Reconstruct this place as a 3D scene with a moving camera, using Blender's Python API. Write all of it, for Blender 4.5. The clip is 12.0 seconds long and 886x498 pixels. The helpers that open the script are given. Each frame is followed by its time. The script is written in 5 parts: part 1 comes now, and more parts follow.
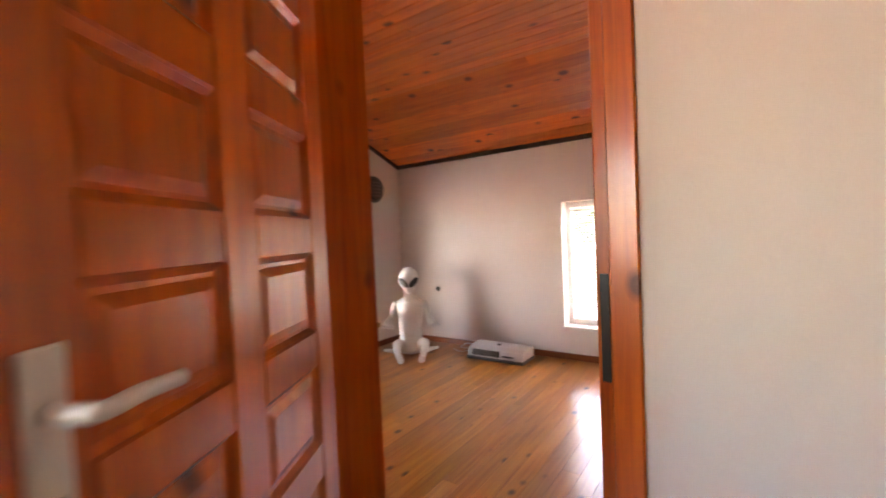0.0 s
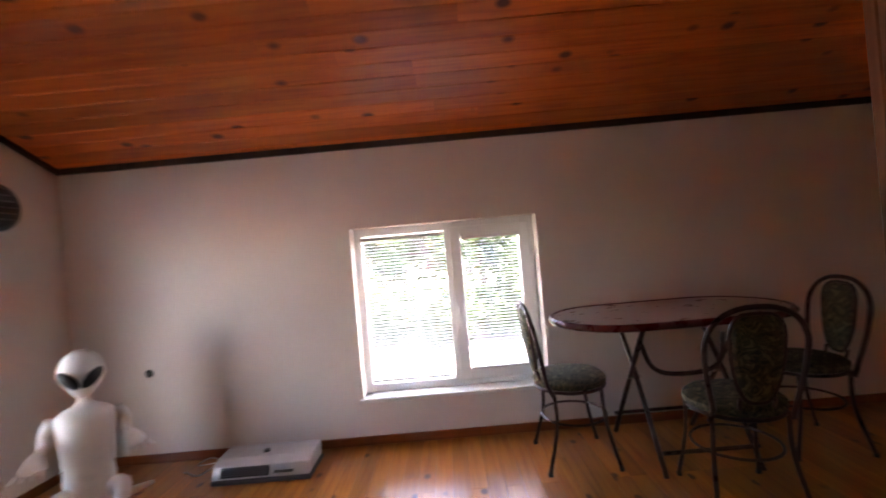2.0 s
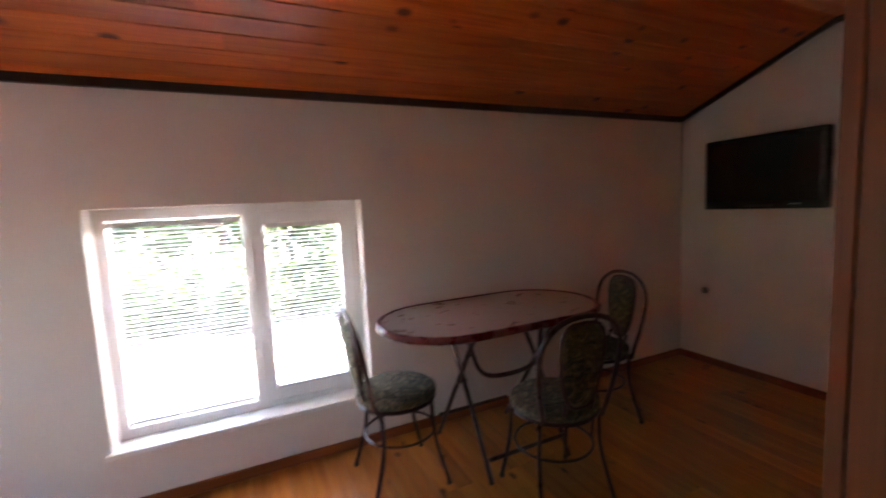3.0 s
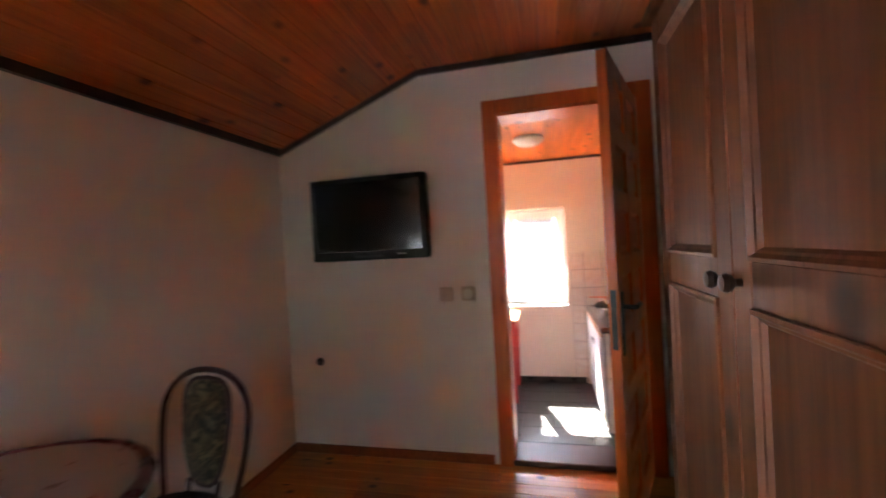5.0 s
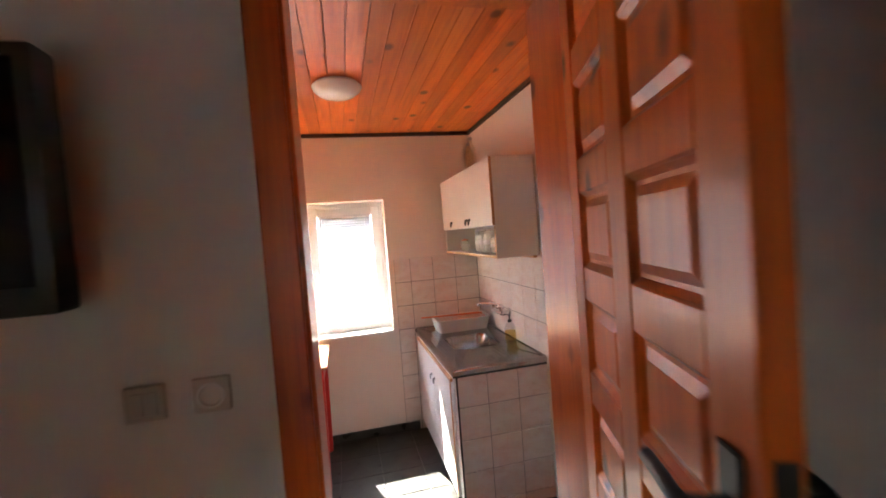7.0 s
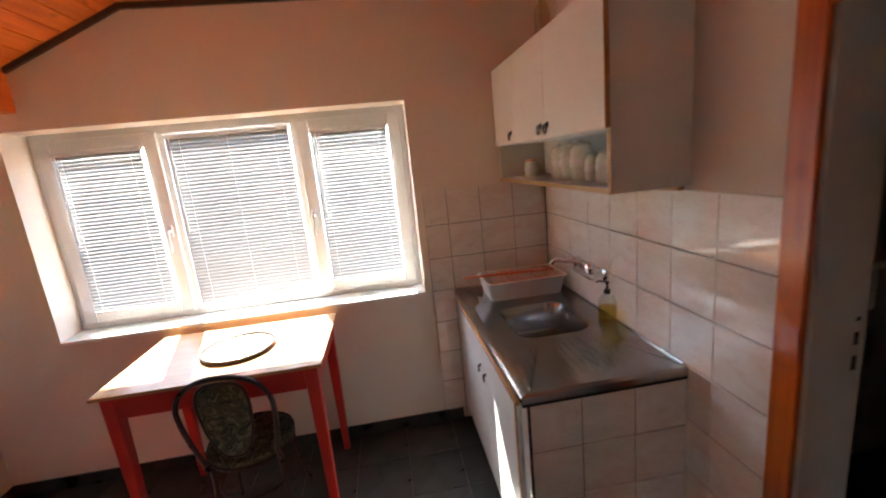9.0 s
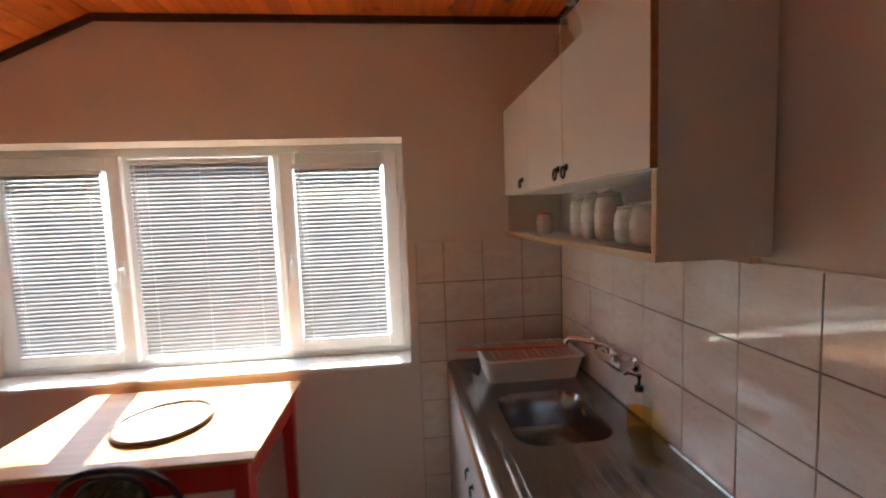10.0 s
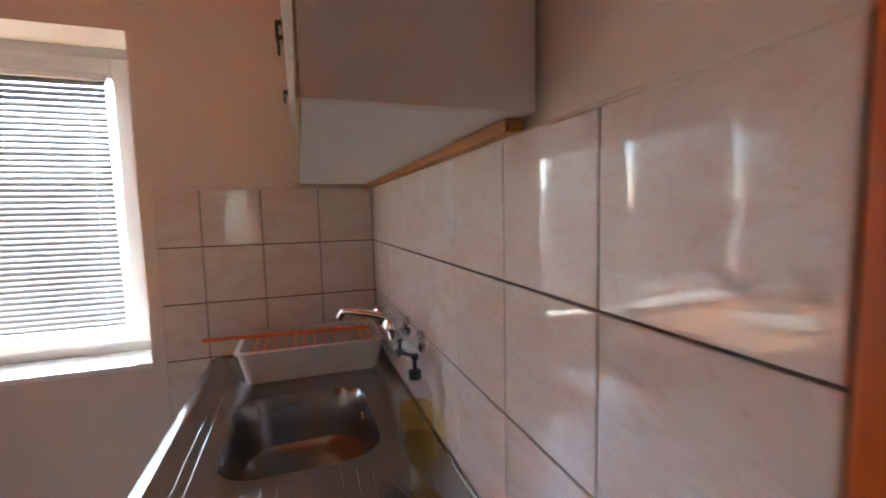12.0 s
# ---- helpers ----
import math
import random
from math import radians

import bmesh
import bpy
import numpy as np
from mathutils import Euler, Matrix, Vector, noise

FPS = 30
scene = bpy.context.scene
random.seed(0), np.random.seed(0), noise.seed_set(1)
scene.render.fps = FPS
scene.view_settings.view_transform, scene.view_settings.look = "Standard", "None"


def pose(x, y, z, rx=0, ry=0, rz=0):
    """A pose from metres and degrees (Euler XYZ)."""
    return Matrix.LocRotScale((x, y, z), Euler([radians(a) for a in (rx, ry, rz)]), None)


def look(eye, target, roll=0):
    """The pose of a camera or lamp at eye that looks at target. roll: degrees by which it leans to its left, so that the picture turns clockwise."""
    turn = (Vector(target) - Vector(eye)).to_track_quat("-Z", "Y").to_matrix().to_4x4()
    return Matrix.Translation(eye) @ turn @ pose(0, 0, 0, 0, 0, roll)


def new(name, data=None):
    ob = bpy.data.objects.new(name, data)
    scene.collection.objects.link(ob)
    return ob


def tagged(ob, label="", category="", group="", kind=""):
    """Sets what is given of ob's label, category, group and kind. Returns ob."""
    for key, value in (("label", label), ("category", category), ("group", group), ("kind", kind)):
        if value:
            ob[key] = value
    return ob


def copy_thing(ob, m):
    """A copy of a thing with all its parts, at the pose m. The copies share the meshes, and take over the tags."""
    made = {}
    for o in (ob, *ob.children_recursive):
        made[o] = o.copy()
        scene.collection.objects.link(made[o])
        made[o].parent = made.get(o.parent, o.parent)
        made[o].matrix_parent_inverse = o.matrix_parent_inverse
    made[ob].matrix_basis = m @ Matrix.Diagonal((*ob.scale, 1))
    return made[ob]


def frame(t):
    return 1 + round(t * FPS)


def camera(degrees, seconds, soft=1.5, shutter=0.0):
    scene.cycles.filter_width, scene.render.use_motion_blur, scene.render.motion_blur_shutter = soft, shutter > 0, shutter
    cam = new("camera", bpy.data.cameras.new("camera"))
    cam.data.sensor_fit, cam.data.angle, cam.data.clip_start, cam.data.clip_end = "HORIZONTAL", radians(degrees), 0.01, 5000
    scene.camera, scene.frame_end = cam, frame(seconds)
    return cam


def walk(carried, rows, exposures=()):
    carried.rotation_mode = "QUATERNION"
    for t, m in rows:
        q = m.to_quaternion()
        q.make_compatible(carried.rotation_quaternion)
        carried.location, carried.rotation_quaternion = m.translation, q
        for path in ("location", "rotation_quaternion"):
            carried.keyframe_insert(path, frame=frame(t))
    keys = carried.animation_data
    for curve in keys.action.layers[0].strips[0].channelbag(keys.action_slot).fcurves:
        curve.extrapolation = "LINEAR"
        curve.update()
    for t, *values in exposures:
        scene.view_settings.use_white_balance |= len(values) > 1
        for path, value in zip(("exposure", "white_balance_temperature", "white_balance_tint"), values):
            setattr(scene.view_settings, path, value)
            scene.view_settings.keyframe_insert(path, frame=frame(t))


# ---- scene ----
cam = camera(93.4, 12.0, soft=1.7, shutter=0.5)
PATH = [
    (0, (0.894, 0.881, 1.135), (-0.247, 2.521, 1.07), -2.5),
    (0.5, (0.684, 1.142, 1.178), (-0.145, 2.959, 1.075), -2.9),
    (0.6, (0.657, 1.186, 1.178), (-0.128, 3.023, 1.078), -4.0),
    (1, (0.522, 1.384, 1.198), (-0.182, 3.256, 1.239), -4.2),
    (1.2, (0.474, 1.477, 1.214), (-0.188, 3.364, 1.187), -4.0),
    (1.5, (0.387, 1.629, 1.207), (-0.132, 3.56, 1.244), -4.9),
    (1.8, (0.303, 1.765, 1.262), (0.101, 3.755, 1.265), -5.5),
    (2, (0.255, 1.838, 1.197), (0.24, 3.838, 1.204), -5.0),
    (2.5, (0.19, 2.093, 1.307), (0.54, 4.062, 1.266), -3.4),
    (2.8, (0.227, 2.205, 1.301), (0.837, 4.100, 1.100), -2.9),
    (3, (0.282, 2.27, 1.329), (1.117, 4.076, 1.126), -2.8),
    (3.2, (0.321, 2.327, 1.306), (1.272, 4.078, 1.135), -2.4),
    (5, (1.118, 2.933, 1.278), (3.062, 3.401, 1.255), -3.2),
    (5.2, (1.237, 2.989, 1.283), (3.218, 3.258, 1.225), -3.7),
    (5.5, (1.464, 3.024, 1.277), (3.462, 3.123, 1.31), -3.6),
    (5.7, (1.580, 3.075, 1.320), (3.578, 3.079, 1.262), -2.6),
    (6, (1.818, 3.099, 1.271), (3.816, 2.999, 1.261), -3.5),
    (6.5, (2.16, 3.099, 1.285), (4.113, 2.67, 1.217), -5.3),
    (8.3, (3.336, 2.907, 1.322), (5.269, 2.403, 1.226), -3.4),
    (8.5, (3.421, 2.898, 1.289), (5.36, 2.457, 1.071), -2.8),
    (8.7, (3.542, 2.875, 1.304), (5.485, 2.495, 1.018), -3.7),
    (9, (3.661, 2.863, 1.283), (5.601, 2.619, 0.865), -5.8),
    (9.3, (3.790, 2.812, 1.254), (5.721, 2.616, 0.771), -5.4),
    (9.5, (3.92, 2.737, 1.248), (5.873, 2.662, 0.823), -4.4),
    (9.7, (3.972, 2.732, 1.262), (5.932, 2.597, 0.891), -3.8),
    (10, (4.042, 2.709, 1.246), (6.026, 2.513, 1.078), -2.1),
    (10.5, (4.201, 2.623, 1.143), (6.14, 2.139, 1.071), -2.2),
    (11, (4.281, 2.445, 1.138), (6.114, 1.648, 1.056), -1.6),
    (11.2, (4.309, 2.373, 1.121), (6.094, 1.477, 1.013), -1.0),
    (11.5, (4.335, 2.288, 1.055), (6.093, 1.355, 0.852), -0.7),
    (12, (4.435, 2.164, 1.002), (6.32, 1.519, 0.828), -1.3),
]
EXPOSURES = [(0, 5.75, 9000, 24), (0.6, 5.55, 8600, 24), (1.2, 5.4, 8000, 24), (2.0, 5.1, 7600, 24), (2.5, 5.15, 7400, 22), (3.5, 5.35, 7000, 18),
             (5.0, 5.95, 6500, 13), (5.7, 5.85, 6300, 12), (6.5, 5.35, 6500, 11), (8.3, 4.65, 6700, 7), (9.0, 4.25, 6700, 5), (10.0, 3.75, 6700, 5),
             (11.0, 3.6, 6500, 4), (11.5, 3.9, 6100, 3), (12, 4.4, 6000, 3)]
walk(cam, [(t, look(eye, target, roll)) for t, eye, target, roll in PATH], EXPOSURES)

# ---- world, sun, exposure ----
world = bpy.data.worlds.new("world")
scene.world = world
world.use_nodes = True
wn = world.node_tree
sky = wn.nodes.new("ShaderNodeTexSky")
sky.sky_type = "NISHITA"
sky.sun_disc = False
sky.sun_elevation, sky.sun_rotation = radians(50), radians(73)
wn.nodes["Background"].inputs["Strength"].default_value = 0.15
wn.links.new(sky.outputs[0], wn.nodes["Background"].inputs["Color"])
sun_data = bpy.data.lights.new("sun", "SUN")
sun_data.energy, sun_data.angle, sun_data.color = 4.5, radians(0.5), (1.0, 0.94, 0.85)
sun = new("sun", sun_data)
sun.matrix_world = look((10, 3, 12.44), (0, 0, 0))

# ---- plan ----
WEST, NORTH, EAST = -2.285, 4.60, 3.565        # living room faces
SOUTH = 2.10
LOW, HIGH, BEND = 1.945, 2.335, 3.62           # ceiling heights and the fold
KW, KE, KS, KN = 3.77, 6.156, 1.872, 5.24      # kitchen faces
KF, KH, KBEND = -0.42, 2.20, 4.05              # kitchen floor, ceiling, fold
T, TB = 0.24, 0.16                             # outer walls, wall to the back room
FZ = -0.04                                     # living room floor
TOPT = 1.104                                   # top of the wall tiles


# ---- mesh helpers ----
def box(x0, x1, y0, y1, z0, z1, bm=None):
    bm = bm or bmesh.new()
    v = [bm.verts.new((x, y, z)) for x in (x0, x1) for y in (y0, y1) for z in (z0, z1)]
    for f in ((0, 1, 3, 2), (4, 6, 7, 5), (0, 4, 5, 1), (2, 3, 7, 6), (0, 2, 6, 4), (1, 5, 7, 3)):
        bm.faces.new([v[i] for i in f])
    return bm


def bevelled(bm, r, n=1):
    bmesh.ops.bevel(bm, geom=bm.edges[:], offset=r, segments=n, affect="EDGES", profile=0.5)
    return bm


def tube(points, r, n=8, bm=None, closed=False, flat=1.0):
    """A round bar along points; r may be a list."""
    bm = bm or bmesh.new()
    pts = [Vector(p) for p in points]
    m = len(pts)
    rs = r if isinstance(r, (list, tuple)) else [r] * m
    rings, side = [], None
    for i, p in enumerate(pts):
        a = pts[i - 1] if (i or closed) else p
        b = pts[(i + 1) % m] if (i < m - 1 or closed) else p
        d = (b - a).normalized()
        if side is None:
            side = d.orthogonal().normalized()
        side = (side - d * side.dot(d)).normalized()
        up = d.cross(side)
        rings.append([bm.verts.new(p + rs[i] * (math.cos(2 * math.pi * k / n) * side + flat * math.sin(2 * math.pi * k / n) * up)) for k in range(n)])
    for i in range(m if closed else m - 1):
        a, b = rings[i], rings[(i + 1) % m]
        for k in range(n):
            bm.faces.new((a[k], a[(k + 1) % n], b[(k + 1) % n], b[k]))
    if not closed:
        bm.faces.new(rings[0][::-1])
        bm.faces.new(rings[-1])
    return bm


def lathe(profile, n=24, at=(0, 0, 0), bm=None):
    """A turned body from (radius, height) pairs about z."""
    bm = bm or bmesh.new()
    rings = []
    for r, z in profile:
        rings.append([bm.verts.new((at[0] + max(r, 1e-4) * math.cos(2 * math.pi * k / n), at[1] + max(r, 1e-4) * math.sin(2 * math.pi * k / n), at[2] + z)) for k in range(n)])
    for a, b in zip(rings, rings[1:]):
        for k in range(n):
            bm.faces.new((a[k], a[(k + 1) % n], b[(k + 1) % n], b[k]))
    bm.faces.new(rings[0][::-1])
    bm.faces.new(rings[-1])
    return bm


def prism(outline, lo, hi, axis="z", bm=None):
    """A flat outline pushed from lo to hi along an axis (outline holds the other two coordinates in order)."""
    bm = bm or bmesh.new()

    def at(p, h):
        return {"z": (p[0], p[1], h), "y": (p[0], h, p[1]), "x": (h, p[0], p[1])}[axis]
    a = [bm.verts.new(at(p, lo)) for p in outline]
    b = [bm.verts.new(at(p, hi)) for p in outline]
    n = len(a)
    bm.faces.new(a[::-1])
    bm.faces.new(b)
    for k in range(n):
        bm.faces.new((a[k], a[(k + 1) % n], b[(k + 1) % n], b[k]))
    bmesh.ops.recalc_face_normals(bm, faces=bm.faces[:])
    return bm


def ball(centre, rx, ry, rz, bm=None, u=20, v=14):
    bm = bm or bmesh.new()
    got = bmesh.ops.create_uvsphere(bm, u_segments=u, v_segments=v, radius=1.0)["verts"]
    for q in got:
        q.co = Vector((centre[0] + q.co.x * rx, centre[1] + q.co.y * ry, centre[2] + q.co.z * rz))
    return bm


def smooth_path(points, per=6):
    """Catmull-Rom through points."""
    p = [Vector(q) for q in points]
    p = [2 * p[0] - p[1]] + p + [2 * p[-1] - p[-2]]
    out = []
    for i in range(1, len(p) - 2):
        for k in range(per):
            t = k / per
            a, b, c, d = p[i - 1:i + 3]
            out.append(0.5 * ((2 * b) + (c - a) * t + (2 * a - 5 * b + 4 * c - d) * t * t + (3 * b - a - 3 * c + d) * t ** 3))
    out.append(p[-2])
    return out


def placed(bm, m):
    bmesh.ops.transform(bm, matrix=m, verts=bm.verts[:])
    return bm


def in_world(ob):
    m = ob.matrix_basis.copy()
    return m if ob.parent is None else in_world(ob.parent) @ ob.matrix_parent_inverse @ m


def mesh_of(name, bm, material, smooth=False):
    me = bpy.data.meshes.new(name)
    bmesh.ops.recalc_face_normals(bm, faces=bm.faces[:])
    bm.to_mesh(me)
    bm.free()
    me.materials.append(material)
    if smooth:
        me.shade_smooth()
        me.set_sharp_from_angle(angle=radians(40))
    return me


def part(name, bm, material, parent=None, label="", smooth=False):
    """One mesh, given in world coordinates, under a thing or a part."""
    ob = new(name, mesh_of(name, bm, material, smooth))
    if parent is not None:
        ob.parent = parent
        ob.matrix_parent_inverse = in_world(parent).inverted()
    if label:
        tagged(ob, label)
    return ob


def piece(name, me, m, parent):
    """One of many alike pieces on a shared mesh."""
    ob = new(name, me)
    ob.parent = parent
    ob.matrix_parent_inverse = in_world(parent).inverted()
    ob.matrix_basis = m
    return ob


def thing(name, at, label, category, group=""):
    ob = new(name)
    ob.matrix_basis = Matrix.Translation(at)
    ob.empty_display_size = 0.1
    return tagged(ob, label, category, group)


def structure(name, bm, material, label="", category="", smooth=False):
    return tagged(part(name, bm, material, None, "", smooth), label, category, "", "structure")


# ---- materials ----
def material(name):
    m = bpy.data.materials.new(name)
    m.use_nodes = True
    nt = m.node_tree
    return m, nt, nt.nodes["Principled BSDF"]


def node(nt, kind, **values):
    n = nt.nodes.new(kind)
    for k, v in values.items():
        n.inputs[k.replace("_", " ")].default_value = v
    return n


def ramp(nt, source, stops):
    r = nt.nodes.new("ShaderNodeValToRGB")
    while len(r.color_ramp.elements) < len(stops):
        r.color_ramp.elements.new(0.5)
    for e, (p, c) in zip(r.color_ramp.elements, stops):
        e.position, e.color = p, (*c, 1) if len(c) == 3 else c
    nt.links.new(source, r.inputs[0])
    return r.outputs[0]


def bump(nt, bsdf, source, strength, distance=0.01):
    b = node(nt, "ShaderNodeBump", Strength=strength, Distance=distance)
    nt.links.new(source, b.inputs["Height"])
    nt.links.new(b.outputs[0], bsdf.inputs["Normal"])


def mottled(name, a, b, scale=6.0, rough=0.5, metal=0.0, fine=120.0, relief=0.05, coat=0.0, rough_spread=0.1):
    """A plain surface with broad patches, fine grain and slight relief."""
    m, nt, bs = material(name)
    co = nt.nodes.new("ShaderNodeTexCoord").outputs["Object"]
    big = node(nt, "ShaderNodeTexNoise", Scale=scale, Detail=5.0)
    small = node(nt, "ShaderNodeTexNoise", Scale=fine, Detail=3.0)
    for n in (big, small):
        nt.links.new(co, n.inputs["Vector"])
    mix = node(nt, "ShaderNodeMath")
    mix.operation = "MULTIPLY_ADD"
    mix.inputs[1].default_value = 0.2
    nt.links.new(small.outputs[0], mix.inputs[0])
    nt.links.new(big.outputs[0], mix.inputs[2])
    nt.links.new(ramp(nt, mix.outputs[0], [(0.45, a), (0.85, b)]), bs.inputs["Base Color"])
    rr = node(nt, "ShaderNodeMapRange")
    rr.inputs["To Min"].default_value, rr.inputs["To Max"].default_value = max(rough - rough_spread, 0.03), min(rough + rough_spread, 1)
    nt.links.new(big.outputs[0], rr.inputs["Value"])
    nt.links.new(rr.outputs[0], bs.inputs["Roughness"])
    bs.inputs["Metallic"].default_value = metal
    bs.inputs["Coat Weight"].default_value = coat
    if relief:
        bump(nt, bs, small.outputs[0], relief, 0.004)
    return m


def wood(name, light, mid, dark, along="x", rough=0.35, coat=0.2, knots=9.0, vary="object", spread=0.35):
    """Pine: grain drawn out along one axis, knots, and a tone of its own for each board."""
    m, nt, bs = material(name)
    co = nt.nodes.new("ShaderNodeTexCoord").outputs["Object"]
    if vary == "object":
        rnd = nt.nodes.new("ShaderNodeObjectInfo").outputs["Random"]
    else:
        rnd = nt.nodes.new("ShaderNodeNewGeometry").outputs["Random Per Island"]
    shift = node(nt, "ShaderNodeVectorMath")
    shift.operation = "MULTIPLY_ADD"
    nt.links.new(rnd, shift.inputs[0])
    shift.inputs[1].default_value = (7.3, 5.1, 9.7)
    nt.links.new(co, shift.inputs[2])

    def squeezed(k):
        mp = nt.nodes.new("ShaderNodeMapping")
        mp.inputs["Scale"].default_value = tuple(k if a == along else 1.0 for a in "xyz")
        nt.links.new(shift.outputs[0], mp.inputs["Vector"])
        return mp.outputs[0]
    grain = node(nt, "ShaderNodeTexNoise", Scale=55.0, Detail=4.0, Distortion=0.6)
    nt.links.new(squeezed(0.04), grain.inputs["Vector"])
    broad = node(nt, "ShaderNodeTexNoise", Scale=9.0, Detail=3.0, Distortion=1.2)
    nt.links.new(squeezed(0.15), broad.inputs["Vector"])
    add = node(nt, "ShaderNodeMath")
    add.operation = "MULTIPLY_ADD"
    add.inputs[1].default_value = 0.55
    nt.links.new(grain.outputs[0], add.inputs[0])
    half = node(nt, "ShaderNodeMath")
    half.operation = "MULTIPLY"
    half.inputs[1].default_value = 0.55
    nt.links.new(broad.outputs[0], half.inputs[0])
    nt.links.new(half.outputs[0], add.inputs[2])
    colour = ramp(nt, add.outputs[0], [(0.36, light), (0.55, mid), (0.74, dark)])
    tone = node(nt, "ShaderNodeMapRange")
    tone.inputs["To Min"].default_value, tone.inputs["To Max"].default_value = 1 - spread, 1 + spread * 0.4
    nt.links.new(rnd, tone.inputs["Value"])
    hsv = node(nt, "ShaderNodeHueSaturation")
    nt.links.new(tone.outputs[0], hsv.inputs["Value"])
    nt.links.new(colour, hsv.inputs["Color"])
    out = hsv.outputs[0]
    if knots:
        cell = node(nt, "ShaderNodeTexVoronoi", Scale=knots)
        nt.links.new(squeezed(0.7), cell.inputs["Vector"])
        spot = ramp(nt, cell.outputs["Distance"], [(0.095, (1, 1, 1)), (0.145, (0.5, 0.5, 0.5)), (0.2, (0, 0, 0))])
        pick = node(nt, "ShaderNodeMath")
        pick.operation = "GREATER_THAN"
        pick.inputs[1].default_value = 0.2
        sep = nt.nodes.new("ShaderNodeSeparateColor")
        nt.links.new(cell.outputs["Color"], sep.inputs[0])
        nt.links.new(sep.outputs[0], pick.inputs[0])
        both = node(nt, "ShaderNodeMath")
        both.operation = "MULTIPLY"
        nt.links.new(spot, both.inputs[0])
        nt.links.new(pick.outputs[0], both.inputs[1])
        mx = nt.nodes.new("ShaderNodeMix")
        mx.data_type = "RGBA"
        nt.links.new(both.outputs[0], mx.inputs[0])
        nt.links.new(out, mx.inputs[6])
        mx.inputs[7].default_value = (*[c * 0.28 for c in dark], 1)
        out = mx.outputs[2]
    nt.links.new(out, bs.inputs["Base Color"])
    bs.inputs["Roughness"].default_value = rough
    bs.inputs["Coat Weight"].default_value = coat
    bs.inputs["Coat Roughness"].default_value = 0.15
    bump(nt, bs, grain.outputs[0], 0.12, 0.002)
    return m


def glass(name, tint=(1, 1, 1)):
    m, nt, bs = material(name)
    mix = nt.nodes.new("ShaderNodeMixShader")
    clear = nt.nodes.new("ShaderNodeBsdfTransparent")
    clear.inputs[0].default_value = (*tint, 1)
    shine = nt.nodes.new("ShaderNodeBsdfGlossy")
    shine.inputs["Roughness"].default_value = 0.02
    mix.inputs[0].default_value = 0.07
    nt.links.new(clear.outputs[0], mix.inputs[1])
    nt.links.new(shine.outputs[0], mix.inputs[2])
    nt.links.new(mix.outputs[0], nt.nodes["Material Output"].inputs[0])
    return m


def blotched(name, colours, scale, rough=0.9):
    """Woven cloth with an irregular print."""
    m, nt, bs = material(name)
    co = nt.nodes.new("ShaderNodeTexCoord").outputs["Object"]
    n = node(nt, "ShaderNodeTexNoise", Scale=scale, Detail=2.0, Distortion=2.5)
    nt.links.new(co, n.inputs["Vector"])
    k = len(colours)
    r = ramp(nt, n.outputs[0], [(0.36 + 0.28 * i / k, c) for i, c in enumerate(colours)])
    r.node.color_ramp.interpolation = "CONSTANT"
    nt.links.new(r, bs.inputs["Base Color"])
    bs.inputs["Roughness"].default_value = rough
    weave = node(nt, "ShaderNodeTexNoise", Scale=400.0)
    nt.links.new(co, weave.inputs["Vector"])
    bump(nt, bs, weave.outputs[0], 0.3, 0.002)
    return m


def marbled(name, ground, cloud, vein):
    """Glazed tile with soft clouds and thin slanting veins, shifted from tile to tile."""
    m, nt, bs = material(name)
    co = nt.nodes.new("ShaderNodeTexCoord").outputs["Object"]
    rnd = nt.nodes.new("ShaderNodeObjectInfo").outputs["Random"]
    shift = node(nt, "ShaderNodeVectorMath")
    shift.operation = "MULTIPLY_ADD"
    nt.links.new(rnd, shift.inputs[0])
    shift.inputs[1].default_value = (11.3, 17.1, 5.7)
    nt.links.new(co, shift.inputs[2])
    turn = nt.nodes.new("ShaderNodeMapping")
    turn.inputs["Rotation"].default_value = (0, 0, radians(38))
    turn.inputs["Scale"].default_value = (0.45, 1.0, 1.0)
    nt.links.new(shift.outputs[0], turn.inputs["Vector"])
    soft = node(nt, "ShaderNodeTexNoise", Scale=14.0, Detail=5.0, Distortion=0.8)
    thin = node(nt, "ShaderNodeTexNoise", Scale=11.0, Detail=7.0, Roughness=0.62, Distortion=1.6)
    for n in (soft, thin):
        nt.links.new(turn.outputs[0], n.inputs["Vector"])
    base = ramp(nt, soft.outputs[0], [(0.40, ground), (0.72, cloud)])
    line = ramp(nt, thin.outputs[0], [(0.475, (0, 0, 0)), (0.5, (0.55, 0.55, 0.55)), (0.525, (0, 0, 0))])
    veil = node(nt, "ShaderNodeMath")
    veil.operation = "MULTIPLY"
    nt.links.new(line, veil.inputs[0])
    nt.links.new(soft.outputs[0], veil.inputs[1])
    mx = nt.nodes.new("ShaderNodeMix")
    mx.data_type = "RGBA"
    nt.links.new(veil.outputs[0], mx.inputs[0])
    nt.links.new(base, mx.inputs[6])
    mx.inputs[7].default_value = (*vein, 1)
    nt.links.new(mx.outputs[2], bs.inputs["Base Color"])
    bs.inputs["Roughness"].default_value = 0.06
    wavy = node(nt, "ShaderNodeTexNoise", Scale=9.0, Detail=1.0)
    nt.links.new(shift.outputs[0], wavy.inputs["Vector"])
    bump(nt, bs, wavy.outputs[0], 0.05, 0.01)
    return m


